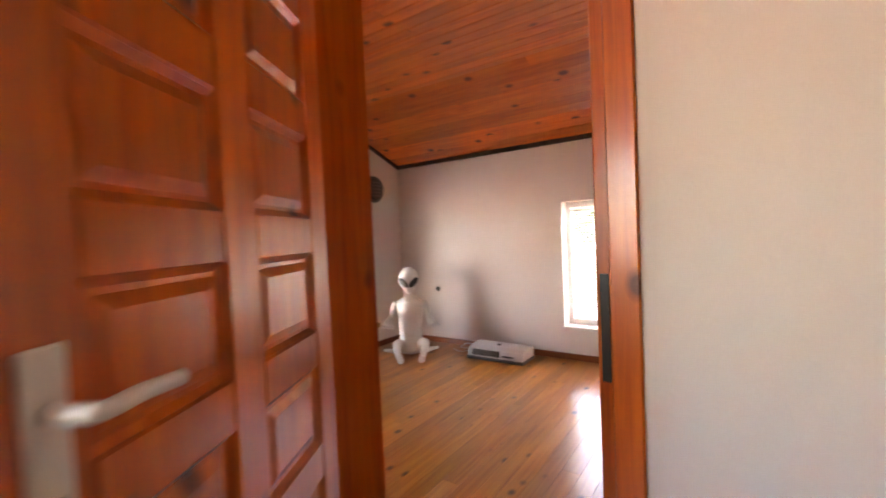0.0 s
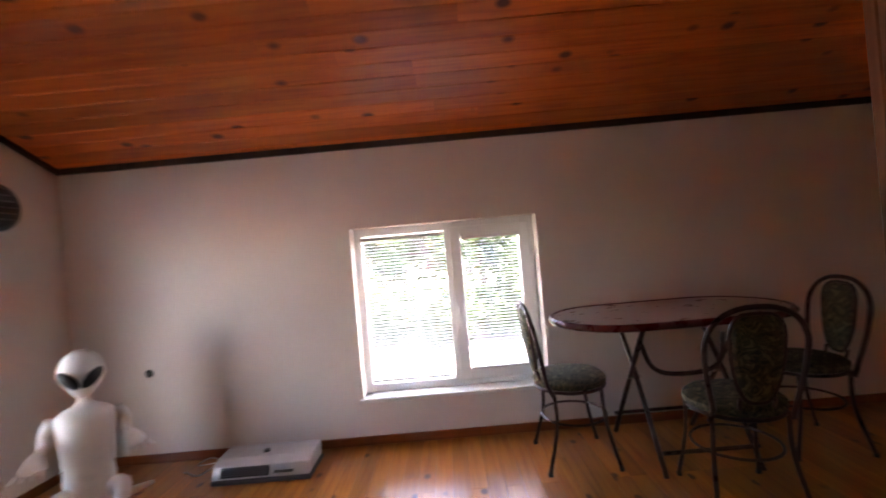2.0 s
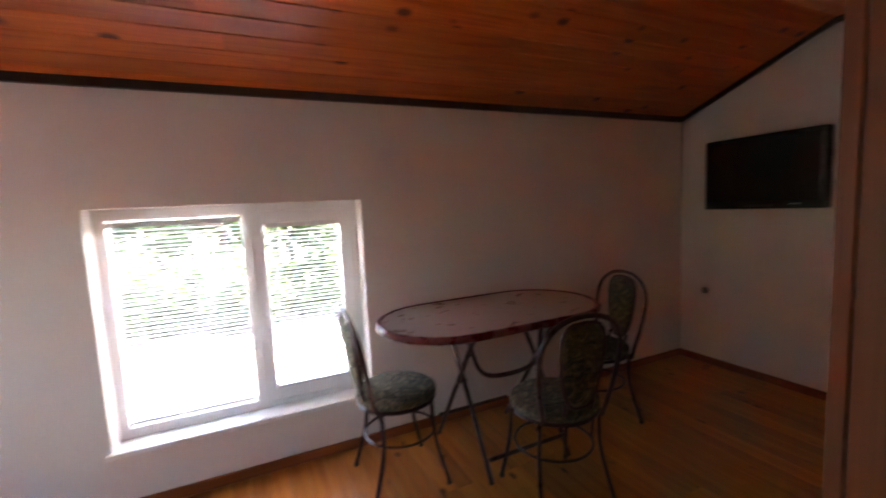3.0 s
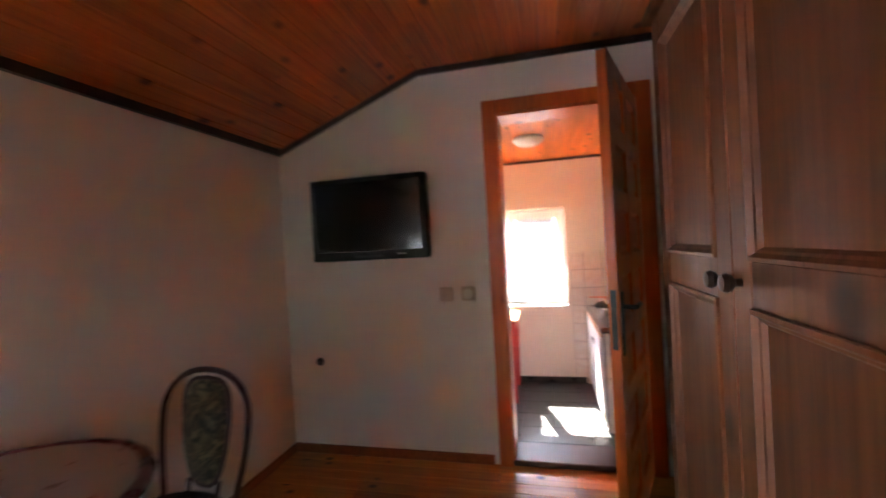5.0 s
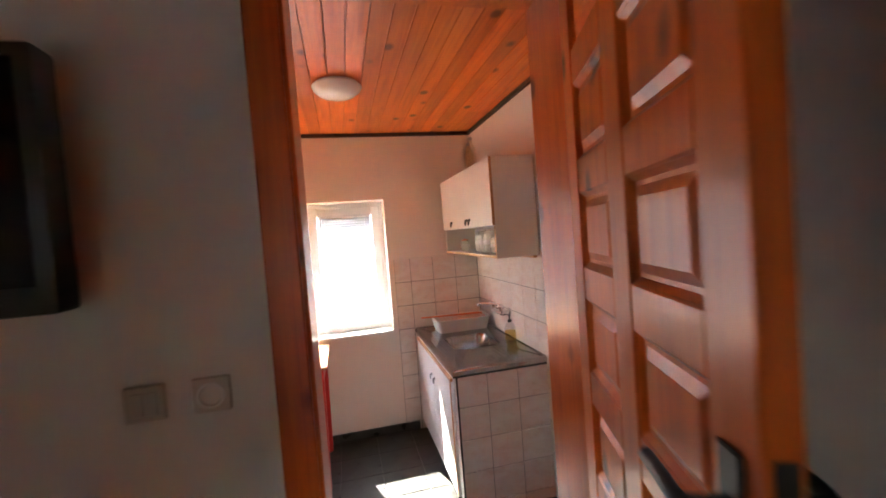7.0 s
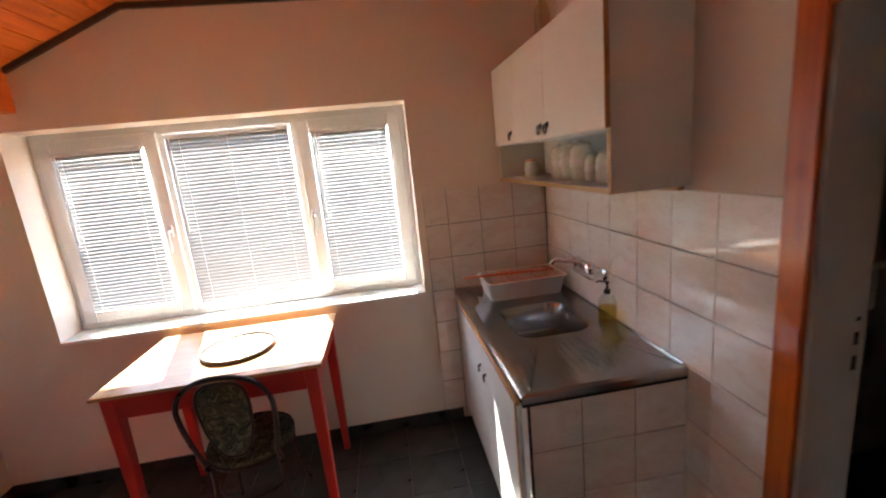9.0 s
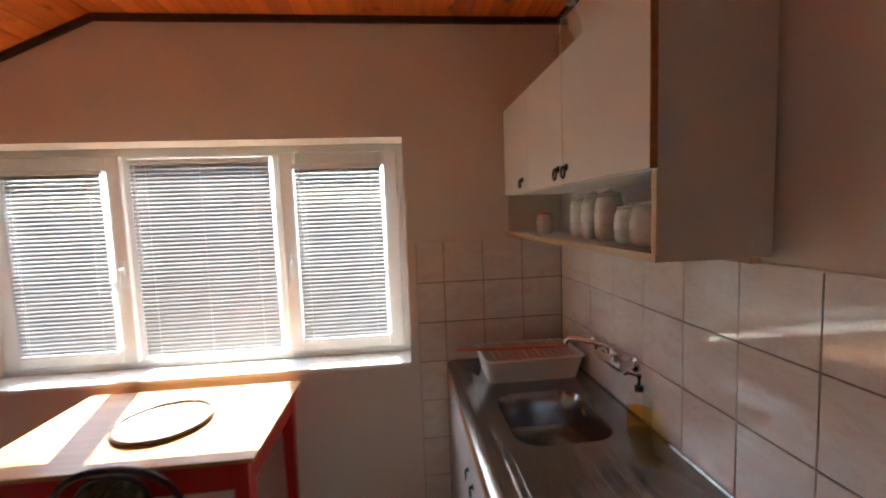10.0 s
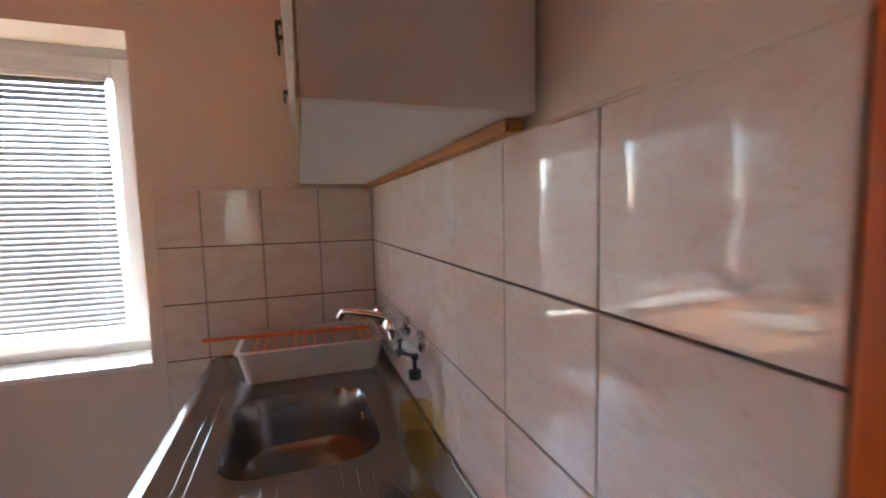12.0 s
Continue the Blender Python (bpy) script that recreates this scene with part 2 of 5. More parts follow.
M_PLASTER = mottled("plaster", (0.80, 0.735, 0.70), (0.84, 0.78, 0.745), 2.0, 0.85, fine=260, relief=0.12)
M_KPLASTER = mottled("kitchen_plaster", (0.79, 0.705, 0.62), (0.83, 0.75, 0.665), 2.0, 0.85, fine=260, relief=0.12)
M_HALL = mottled("hall_plaster", (0.72, 0.66, 0.60), (0.77, 0.71, 0.65), 2.0, 0.85, fine=200, relief=0.12)
M_CEIL = wood("ceiling_pine", (0.80, 0.20, 0.026), (0.71, 0.15, 0.017), (0.53, 0.088, 0.009), "x", 0.36, 0.15, 6.0, "island", 0.25)
M_FLOOR = wood("floor_pine", (0.63, 0.255, 0.048), (0.54, 0.19, 0.030), (0.40, 0.115, 0.016), "y", 0.28, 0.25, 8.0, "object", 0.3)
M_DOOR = wood("door_pine", (0.70, 0.155, 0.010), (0.61, 0.12, 0.007), (0.46, 0.075, 0.004), "z", 0.32, 0.2, 6.0, "object", 0.12)
# wardrobe pine with the shade on its front mixed into the colour
M_WARD = wood("shaded_wardrobe_pine", (0.26, 0.09, 0.034), (0.21, 0.068, 0.024), (0.14, 0.042, 0.014), "z", 0.5, 0.05, 4.0, "object", 0.15)
M_BENCH = wood("bench_pine", (0.68, 0.46, 0.18), (0.62, 0.40, 0.145), (0.54, 0.33, 0.11), "y", 0.3, 0.3, 0, "object", 0.1)
M_KTAB = wood("table_pine", (0.56, 0.30, 0.12), (0.50, 0.25, 0.09), (0.40, 0.18, 0.06), "y", 0.35, 0.2, 4.0, "object", 0.1)
M_BATTEN = wood("batten_pine", (0.55, 0.26, 0.08), (0.47, 0.2, 0.055), (0.36, 0.14, 0.03), "x", 0.4, 0.1, 0, "object", 0.1)
M_TRIM = mottled("dark_trim", (0.045, 0.020, 0.014), (0.075, 0.03, 0.02), 12, 0.4)
M_SKIRT = wood("skirting_pine", (0.34, 0.10, 0.03), (0.28, 0.075, 0.02), (0.2, 0.05, 0.012), "x", 0.3, 0.4, 0, "object", 0.1)
M_PVC = mottled("white_pvc", (0.80, 0.80, 0.79), (0.84, 0.84, 0.83), 3, 0.3, relief=0.01)
M_SLAT = mottled("blind_lacquer", (0.70, 0.71, 0.72), (0.75, 0.76, 0.77), 3, 0.4, relief=0)
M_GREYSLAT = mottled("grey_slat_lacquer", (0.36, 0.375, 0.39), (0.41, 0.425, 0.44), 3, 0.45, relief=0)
M_GLASS = glass("pane_glass")
M_JARGLASS = glass("bottle_glass", (0.91, 0.92, 0.90))
M_BROWNGLASS = glass("smoked_glass", (0.90, 0.86, 0.79))
M_CHROME = mottled("chrome", (0.75, 0.75, 0.76), (0.85, 0.85, 0.86), 20, 0.12, 1.0, relief=0.01, rough_spread=0.05)
M_STEEL = mottled("brushed_steel", (0.36, 0.36, 0.36), (0.41, 0.41, 0.41), 5, 0.2, 1.0, relief=0.02, fine=300, rough_spread=0.02)
M_BLACK = mottled("black_plastic", (0.012, 0.012, 0.012), (0.022, 0.022, 0.022), 20, 0.35)
M_SCREEN = mottled("screen_glass", (0.006, 0.006, 0.007), (0.008, 0.008, 0.009), 3, 0.1, relief=0, rough_spread=0.02)
M_IRON = mottled("maroon_tube", (0.035, 0.012, 0.012), (0.06, 0.022, 0.02), 15, 0.3, 0.2)
M_CLOTH = blotched("printed_cloth", [(0.035, 0.035, 0.025), (0.12, 0.10, 0.06), (0.06, 0.065, 0.04), (0.2, 0.165, 0.10)], 16)
M_TOP = mottled("tabletop_laminate", (0.39, 0.27, 0.225), (0.43, 0.305, 0.255), 14, 0.3)
M_EDGE = mottled("maroon_edge", (0.12, 0.012, 0.014), (0.17, 0.02, 0.02), 15, 0.28)
M_RED = mottled("red_paint", (0.48, 0.018, 0.012), (0.55, 0.026, 0.016), 7, 0.35, relief=0.08)
M_TILE = marbled("glazed_tile", (0.84, 0.785, 0.725), (0.775, 0.675, 0.605), (0.66, 0.46, 0.36))
M_GROUT = mottled("grout", (0.10, 0.08, 0.07), (0.16, 0.13, 0.11), 30, 0.9)
M_KTILE = mottled("dark_floor_tile", (0.022, 0.023, 0.022), (0.055, 0.055, 0.05), 8, 0.3, relief=0.06, fine=40)
M_KGROUT = mottled("dark_grout", (0.07, 0.07, 0.065), (0.11, 0.11, 0.10), 30, 0.9)
M_LAM = mottled("cream_laminate", (0.74, 0.69, 0.61), (0.79, 0.74, 0.66), 3, 0.4, relief=0.02)
M_LAMW = mottled("white_laminate", (0.76, 0.76, 0.75), (0.80, 0.80, 0.79), 3, 0.35, relief=0.02)
M_CUPEDGE = wood("edge_oak", (0.60, 0.42, 0.2), (0.53, 0.35, 0.15), (0.42, 0.26, 0.1), "x", 0.45, 0.05, 0, "object", 0.05)
M_CERAMIC = mottled("glazed_ceramic", (0.76, 0.75, 0.66), (0.56, 0.57, 0.46), 25, 0.2, relief=0.01, fine=60)
M_SOAP = glass("yellow_soap", (0.97, 0.80, 0.36))
M_ORANGE = mottled("orange_plastic", (0.72, 0.16, 0.035), (0.8, 0.2, 0.05), 6, 0.4, relief=0.02)
M_WHITEP = mottled("white_plastic", (0.72, 0.70, 0.66), (0.78, 0.76, 0.72), 6, 0.4, relief=0.02)
M_OPAL = mottled("opal_glass", (0.80, 0.78, 0.73), (0.84, 0.82, 0.77), 6, 0.2, relief=0)
M_VINYL = mottled("white_vinyl", (0.76, 0.75, 0.73), (0.81, 0.80, 0.78), 8, 0.3, relief=0.04, fine=40)
M_SILVER = mottled("silver_plastic", (0.50, 0.50, 0.52), (0.58, 0.58, 0.60), 10, 0.35, 0.2)
M_GREYP = mottled("dark_grey_plastic", (0.06, 0.06, 0.065), (0.09, 0.09, 0.095), 10, 0.4)
M_SWITCH = mottled("switch_plastic", (0.56, 0.48, 0.42), (0.62, 0.54, 0.47), 12, 0.4, relief=0.01)
M_PLATE = blotched("printed_melamine", [(0.80, 0.78, 0.72), (0.82, 0.80, 0.75), (0.72, 0.60, 0.42), (0.55, 0.3, 0.2), (0.62, 0.6, 0.5)], 9, 0.3)
M_GREYPAINT = mottled("pale_grey_paint", (0.66, 0.64, 0.60), (0.72, 0.70, 0.66), 5, 0.5)
# back room plaster, coloured darker to stand for the room's shade
M_DARKROOM = mottled("shaded_plaster", (0.32, 0.27, 0.23), (0.38, 0.32, 0.28), 3, 0.9)
M_LEAF = mottled("leaf", (0.04, 0.085, 0.018), (0.085, 0.13, 0.03), 1.5, 0.6, fine=8)
M_BARK = mottled("bark", (0.07, 0.05, 0.035), (0.13, 0.1, 0.07), 8, 0.95, relief=0.5, fine=40)
M_GROUND = mottled("gravel_ground", (0.31, 0.28, 0.27), (0.39, 0.355, 0.345), 0.6, 0.95, fine=25, relief=0.3)
M_ROOF = mottled("grey_roof_tiles", (0.16, 0.16, 0.165), (0.24, 0.24, 0.24), 2, 0.8, fine=12, relief=0.3)
M_RENDERED = mottled("outside_render", (0.55, 0.52, 0.47), (0.63, 0.60, 0.55), 1.5, 0.9, relief=0.2)


# ---- living room shell ----
TOP = 2.62
# window and door openings
NWX0, NWX1, NWZ0, NWZ1 = -0.376, 0.86, 0.262, 1.39
WDY0, WDY1, WDZ0, WDZ1 = 2.98, 3.77, 0.06, 1.655
EDY0, EDY1, EDZ = 2.398, 3.185, 2.03
KWY0, KWY1, KWZ0, KWZ1 = 2.686, 4.765, 0.488, 1.633

bm = box(WEST - T, NWX0, NORTH, NORTH + T, -0.6, TOP)
box(NWX1, EAST, NORTH, NORTH + T, -0.6, TOP, bm)
box(NWX0, NWX1, NORTH, NORTH + T, -0.6, NWZ0, bm)
box(NWX0, NWX1, NORTH, NORTH + T, NWZ1, TOP, bm)
structure("wall_north", bm, M_PLASTER, "white plastered wall below the sloping ceiling", "wall")
bm = box(WEST - T, WEST, 1.56, WDY0, -0.6, TOP)
box(WEST - T, WEST, WDY1, NORTH, -0.6, TOP, bm)
box(WEST - T, WEST, WDY0, WDY1, -0.6, WDZ0, bm)
box(WEST - T, WEST, WDY0, WDY1, WDZ1, TOP, bm)
structure("wall_west", bm, M_PLASTER, "white plastered wall with a glazed balcony door", "wall")
bm = box(EAST, KW, -0.9, EDY0, -0.6, TOP)
box(EAST, KW, EDY1, KN + T, -0.6, TOP, bm)
box(EAST, KW, EDY0, EDY1, -0.6, FZ, bm)
box(EAST, KW, EDY0, EDY1, EDZ, TOP, bm)
structure("wall_east", bm, M_PLASTER, "white plastered wall between living room and kitchen", "wall")
structure("wall_south_1", box(WEST, -0.03, 1.56, 1.80, -0.1, TOP), M_PLASTER, "white plastered wall beside the entrance", "wall")
bm = box(0.642, EAST, 1.96, SOUTH, -0.1, TOP)
box(-0.03, 0.642, 1.60, SOUTH, 2.06, TOP, bm)
structure("wall_south_2", bm, M_HALL, "cream plastered wall beside the entrance door", "wall")

# ceilings: backing and boards in one mesh each
slope = math.atan2(HIGH - LOW, NORTH - BEND)


def boards(bm, x0, x1, y0, y1, z_of, wide=0.092, seed=1):
    rng = random.Random(seed)
    y = y0
    while y < y1 - 0.005:
        e = min(y + wide, y1)
        x = x0
        while x < x1 - 0.01:
            xe = min(x + rng.uniform(1.6, 3.4), x1)
            if x1 - xe < 0.5:
                xe = x1
            v = []
            for yy, lift in ((y + 0.0015, 0.004), (y + 0.004, 0), (e - 0.004, 0), (e - 0.0015, 0.004)):
                v.append([bm.verts.new((xx, yy, z_of(yy) + lift)) for xx in (x + 0.001, xe - 0.001)])
            for a, b in zip(v, v[1:]):
                bm.faces.new((a[0], a[1], b[1], b[0]))
            x = xe
        y = e


def ceil_z(y):
    return HIGH if y < BEND else HIGH - (y - BEND) * math.tan(slope)


bm = bmesh.new()
boards(bm, WEST, EAST, 1.80, BEND, ceil_z, seed=2)
boards(bm, WEST, EAST, BEND, NORTH, ceil_z, seed=3)
prism([(1.80, HIGH + 0.008), (BEND, HIGH + 0.008), (NORTH, LOW + 0.008), (NORTH, LOW + 0.05), (BEND, HIGH + 0.05), (1.80, HIGH + 0.05)], WEST, EAST, "x", bm)
structure("ceiling", bm, M_CEIL, "varnished orange pine board ceiling, folded to a slope", "ceiling")


def kceil_z(y):
    return KH if y < KBEND else KH - (y - KBEND) * 0.448


bm = bmesh.new()
boards(bm, KW, KE, KS, KBEND, kceil_z, seed=4)
boards(bm, KW, KE, KBEND, KN, kceil_z, seed=5)
prism([(KS, KH + 0.008), (KBEND, KH + 0.008), (KN, kceil_z(KN) + 0.008), (KN, kceil_z(KN) + 0.05), (KBEND, KH + 0.05), (KS, KH + 0.05)], KW, KE, "x", bm)
structure("ceiling_kitchen", bm, M_CEIL, "varnished orange pine board ceiling over the kitchen", "ceiling")
structure("roof", box(WEST - 0.6, KE + 0.5, -1.4, KN + 0.6, TOP, TOP + 0.15), M_ROOF, "roof over the house", "roof")

# dark cover strips under the ceilings
bm = prism([(NORTH - 0.025, LOW - 0.03), (NORTH - 0.001, LOW - 0.03), (NORTH - 0.001, LOW + 0.004), (NORTH - 0.025, LOW + 0.012)], WEST + 0.026, EAST - 0.026, "x")
structure("trim_north", bm, M_TRIM, "dark brown ceiling strip", "trim")
for name, x0, x1 in (("trim_west", WEST + 0.001, WEST + 0.025), ("trim_east", EAST - 0.025, EAST - 0.001)):
    bm = prism([(SOUTH, HIGH - 0.034), (BEND, HIGH - 0.034), (NORTH - 0.002, LOW - 0.032), (NORTH - 0.002, LOW + 0.0), (BEND, HIGH - 0.002), (SOUTH, HIGH - 0.002)], x0, x1, "x")
    structure(name, bm, M_TRIM, "dark brown ceiling strip", "trim")
zn = kceil_z(4.634)
bm = prism([(KS, KH - 0.03), (KBEND, KH - 0.03), (4.634, zn - 0.03), (4.634, zn - 0.002), (KBEND, KH - 0.002), (KS, KH - 0.002)], KE - 0.022, KE - 0.001, "x")
structure("trim_kitchen_east", bm, M_TRIM, "dark brown ceiling strip", "trim")
structure("trim_kitchen_south", box(KW, KE - 0.023, KS + 0.001, KS + 0.022, KH - 0.03, KH - 0.002), M_TRIM, "dark brown ceiling strip", "trim")
structure("beam", bevelled(box(KW, KE - 0.002, 4.634, KN - 0.002, 1.72, 1.93), 0.006), M_CEIL, "boxed pine beam under the kitchen slope", "beam")

# skirting
for name, b in (("baseboard_north", (WEST + 0.02, EAST - 0.02, NORTH - 0.018, NORTH - 0.001)),
                ("baseboard_west", (WEST + 0.001, WEST + 0.018, WDY1 + 0.0, NORTH)),
                ("baseboard_east", (EAST - 0.018, EAST - 0.001, EDY1 + 0.09, NORTH)),
                ("baseboard_south", (0.66, EAST, SOUTH + 0.001, SOUTH + 0.018))):
    structure(name, bevelled(box(*b, FZ, 0.018), 0.004), M_SKIRT, "reddish varnished skirting board", "skirting")

# ---- hall behind the entrance ----
bm = box(-1.6, -1.4, -0.9, 1.56, -0.1, TOP)
structure("wall_hall_west", bm, M_HALL, "cream plastered hall wall", "wall")
bm = box(-1.6, -0.45, -1.14, -0.9, -0.1, TOP)
box(0.35, EAST, -1.14, -0.9, -0.1, TOP, bm)
box(-0.45, 0.35, -1.14, -0.9, -0.1, 0.9, bm)
box(-0.45, 0.35, -1.14, -0.9, 1.8, TOP, bm)
structure("wall_hall_south", bm, M_HALL, "cream plastered hall wall", "wall")
structure("ceiling_hall", box(-1.4, EAST, -0.9, 1.96, 2.42, 2.5), M_HALL, "plain hall ceiling", "ceiling")

# ---- kitchen shell ----
bm = box(KE, KE + T, KS - TB, KWY0, -0.9, TOP)
box(KE, KE + T, KWY1, KN + T, -0.9, TOP, bm)
box(KE, KE + T, KWY0, KWY1, -0.9, KWZ0, bm)
box(KE, KE + T, KWY0, KWY1, KWZ1, TOP, bm)
structure("wall_kitchen_east", bm, M_KPLASTER, "peach plastered kitchen wall round the window", "wall")
structure("wall_kitchen_north", box(KW, KE, KN, KN + T, -0.9, TOP), M_KPLASTER, "peach plastered kitchen wall", "wall")
bm = box(4.531, KE, KS - TB, KS, -0.9, TOP)
box(KW, 4.531, KS - TB, KS, 1.56, TOP, bm)
structure("wall_kitchen_south", bm, M_KPLASTER, "peach plastered kitchen wall with a doorway", "wall")
structure("wall_kitchen_west", box(KW + 0.001, KW + 0.012, EDY1 + 0.1, KN, KF, 2.3), M_KPLASTER, "peach plastered kitchen wall", "wall")
structure("baseboard_kitchen_east", box(KE - 0.012, KE - 0.001, 2.52, KN, KF, KF + 0.075), M_KTILE, "black tiled skirting", "skirting")
structure("baseboard_kitchen_north", box(KW + 0.02, KE - 0.013, KN - 0.012, KN - 0.001, KF, KF + 0.075), M_KTILE, "black tiled skirting", "skirting")

# small unlit room behind the kitchen, its shade put into the plaster colour
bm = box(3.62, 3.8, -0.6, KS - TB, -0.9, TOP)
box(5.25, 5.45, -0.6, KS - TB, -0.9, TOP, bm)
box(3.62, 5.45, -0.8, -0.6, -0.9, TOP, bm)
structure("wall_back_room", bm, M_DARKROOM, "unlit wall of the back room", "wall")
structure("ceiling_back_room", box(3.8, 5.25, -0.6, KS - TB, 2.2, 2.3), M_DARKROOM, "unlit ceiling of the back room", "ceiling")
structure("floor_back_room", box(3.8, 5.25, -0.6, KS - TB, KF - 0.1, KF), M_KTILE, "dark floor of the back room", "floor")


# ---- windows and blinds ----
def window(name, m, w, h, sashes, handles, label):
    """A white plastic window. Local x along the wall, y outwards, z up; sashes: (x0, x1, opens)."""
    root = new(name)
    root.matrix_basis = m
    tagged(root, label, "window", "", "structure")

    def add(nm, bm, mat, parent, smooth=False):
        return part(nm, placed(bm, m), mat, parent, "", smooth)
    f = 0.05
    bm = box(0, f, 0, 0.06, 0, h)
    box(w - f, w, 0, 0.06, 0, h, bm)
    box(f, w - f, 0, 0.06, 0, f, bm)
    box(f, w - f, 0, 0.06, h - f, h, bm)
    for (a, b, o), (c, d, p) in zip(sashes, sashes[1:]):
        box((b + c) / 2 - 0.025, (b + c) / 2 + 0.025, 0.002, 0.058, f, h - f, bm)
    add("window_frame", bm, M_PVC, root)
    for (a, b, opens), hx in zip(sashes, handles):
        s, y0 = (0.076, -0.018) if opens else (0.022, 0.012)
        z0, z1 = f - 0.012, h - f + 0.012
        bm = bmesh.new()
        for q in ((a, a + s, z0, z1), (b - s, b, z0, z1), (a + s, b - s, z0, z0 + s), (a + s, b - s, z1 - s, z1)):
            bevelled_bar = box(q[0], q[1], y0, 0.04, q[2], q[3])
            bevelled(bevelled_bar, 0.004)
            me = bpy.data.meshes.new("bar")
            bevelled_bar.to_mesh(me)
            bevelled_bar.free()
            bm.from_mesh(me)
            bpy.data.meshes.remove(me)
        sash = add("sash", bm, M_PVC, root)
        pane = add("pane", box(a + s - 0.004, b - s + 0.004, 0.022, 0.028, z0 + s - 0.004, z1 - s + 0.004), M_GLASS, sash)
        pane.visible_shadow = False
        if hx is not None:
            zc = h * 0.47
            bm = bevelled(box(hx - 0.013, hx + 0.013, y0 - 0.008, y0, zc - 0.035, zc + 0.035), 0.003)
            tube([(hx, y0 - 0.005, zc), (hx, y0 - 0.04, zc), (hx, y0 - 0.045, zc - 0.03), (hx, y0 - 0.045, zc - 0.12)], 0.009, 8, bm)
            add("handle", bm, M_PVC, sash, True)
    return root


def blind(m, w, h, tilt, label, cords=2, pitch=0.021, drop=None, mat=M_SLAT):
    """A venetian blind hanging from its head rail; local axes as for window()."""
    root = new("venetian_blind")
    root.matrix_basis = m @ Matrix.Translation((0, 0, h))
    tagged(root, label, "blind", "venetian blinds")
    part("head_rail", placed(bevelled(box(0, w, -0.014, 0.012, h - 0.024, h), 0.002), m), M_SLAT, root)
    low = 0.0 if drop is None else h - drop
    part("bottom_rail", placed(bevelled(box(0.002, w - 0.002, -0.011, 0.011, low, low + 0.012), 0.002), m), M_SLAT, root)
    bm = bmesh.new()
    rows = []
    for k in range(4):
        t = k / 3 - 0.5
        rows.append([bm.verts.new((x, t * 0.024, 0.0022 * (1 - (2 * t) ** 2))) for x in (0.003, w - 0.003)])
    for a, b in zip(rows, rows[1:]):
        bm.faces.new((a[0], a[1], b[1], b[0]))
    slat = mesh_of("slat", bm, mat)
    z = low + 0.024
    rng = random.Random(int(w * 1000))
    while z < h - 0.03:
        piece("slat", slat, m @ pose(0, 0, z, tilt + rng.uniform(-1.5, 1.5), 0, 0), root)
        z += pitch
    for k in range(cords):
        x = w * (0.12 + 0.76 * k / max(cords - 1, 1))
        part("cord", placed(tube([(x, -0.015, low), (x, -0.015, h - 0.02)], 0.0012, 5), m), M_SLAT, root)
    part("wand", placed(tube([(0.03, -0.02, h - 0.02), (0.032, -0.022, h * 0.45)], 0.003, 6), m), M_PVC, root)
    return root


m = pose(NWX0, NORTH + 0.12, NWZ0)
w, h = NWX1 - NWX0, NWZ1 - NWZ0
window("window_1", m, w, h, [(0.03, 0.645, False), (0.658, w - 0.03, True)], [None, 0.695], "white plastic double window with blinds")
blind(m @ Matrix.Translation((0.055, -0.012, 0.075)), 0.565, h - 0.14, 14, "white venetian blind over the fixed window half", 2)
blind(m @ Matrix.Translation((0.738, -0.034, 0.115)), 0.392, h - 0.22, 6, "white venetian blind on the opening window half", 2)
structure("window_sill_1", bevelled(box(NWX0 - 0.02, NWX1 + 0.02, NORTH - 0.02, NORTH + 0.12, NWZ0 - 0.024, NWZ0 + 0.001), 0.004), M_PVC, "white window sill", "sill")

m = pose(WEST - 0.12, WDY0, WDZ0, 0, 0, 90)
w, h = WDY1 - WDY0, WDZ1 - WDZ0
window("window_2", m, w, h, [(0.035, w - 0.035, True)], [0.07], "white plastic glazed balcony door with blind")
blind(m @ Matrix.Translation((0.10, -0.034, 0.12)), w - 0.20, h - 0.22, 4, "white venetian blind on the balcony door", 2)

m = pose(KE + 0.19, KWY1, KWZ0, 0, 0, -90)
w, h = KWY1 - KWY0, KWZ1 - KWZ0
window("window_3", m, w, h, [(0.03, 0.66, True), (0.675, 1.415, False), (1.43, w - 0.03, True)], [0.625, None, 1.46], "white plastic three-part kitchen window")
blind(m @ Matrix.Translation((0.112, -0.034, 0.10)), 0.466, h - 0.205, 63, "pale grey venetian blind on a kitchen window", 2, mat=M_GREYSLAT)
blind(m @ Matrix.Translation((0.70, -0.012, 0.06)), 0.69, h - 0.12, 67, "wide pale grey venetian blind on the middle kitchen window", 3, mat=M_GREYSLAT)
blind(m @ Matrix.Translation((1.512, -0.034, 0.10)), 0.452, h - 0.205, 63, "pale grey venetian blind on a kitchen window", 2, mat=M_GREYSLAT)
structure("window_sill_3", bevelled(box(KE - 0.004, KE + 0.19, KWY0 + 0.002, KWY1 - 0.002, KWZ0 - 0.02, KWZ0 + 0.002), 0.003), M_PVC, "white kitchen window sill in sunlight", "sill")


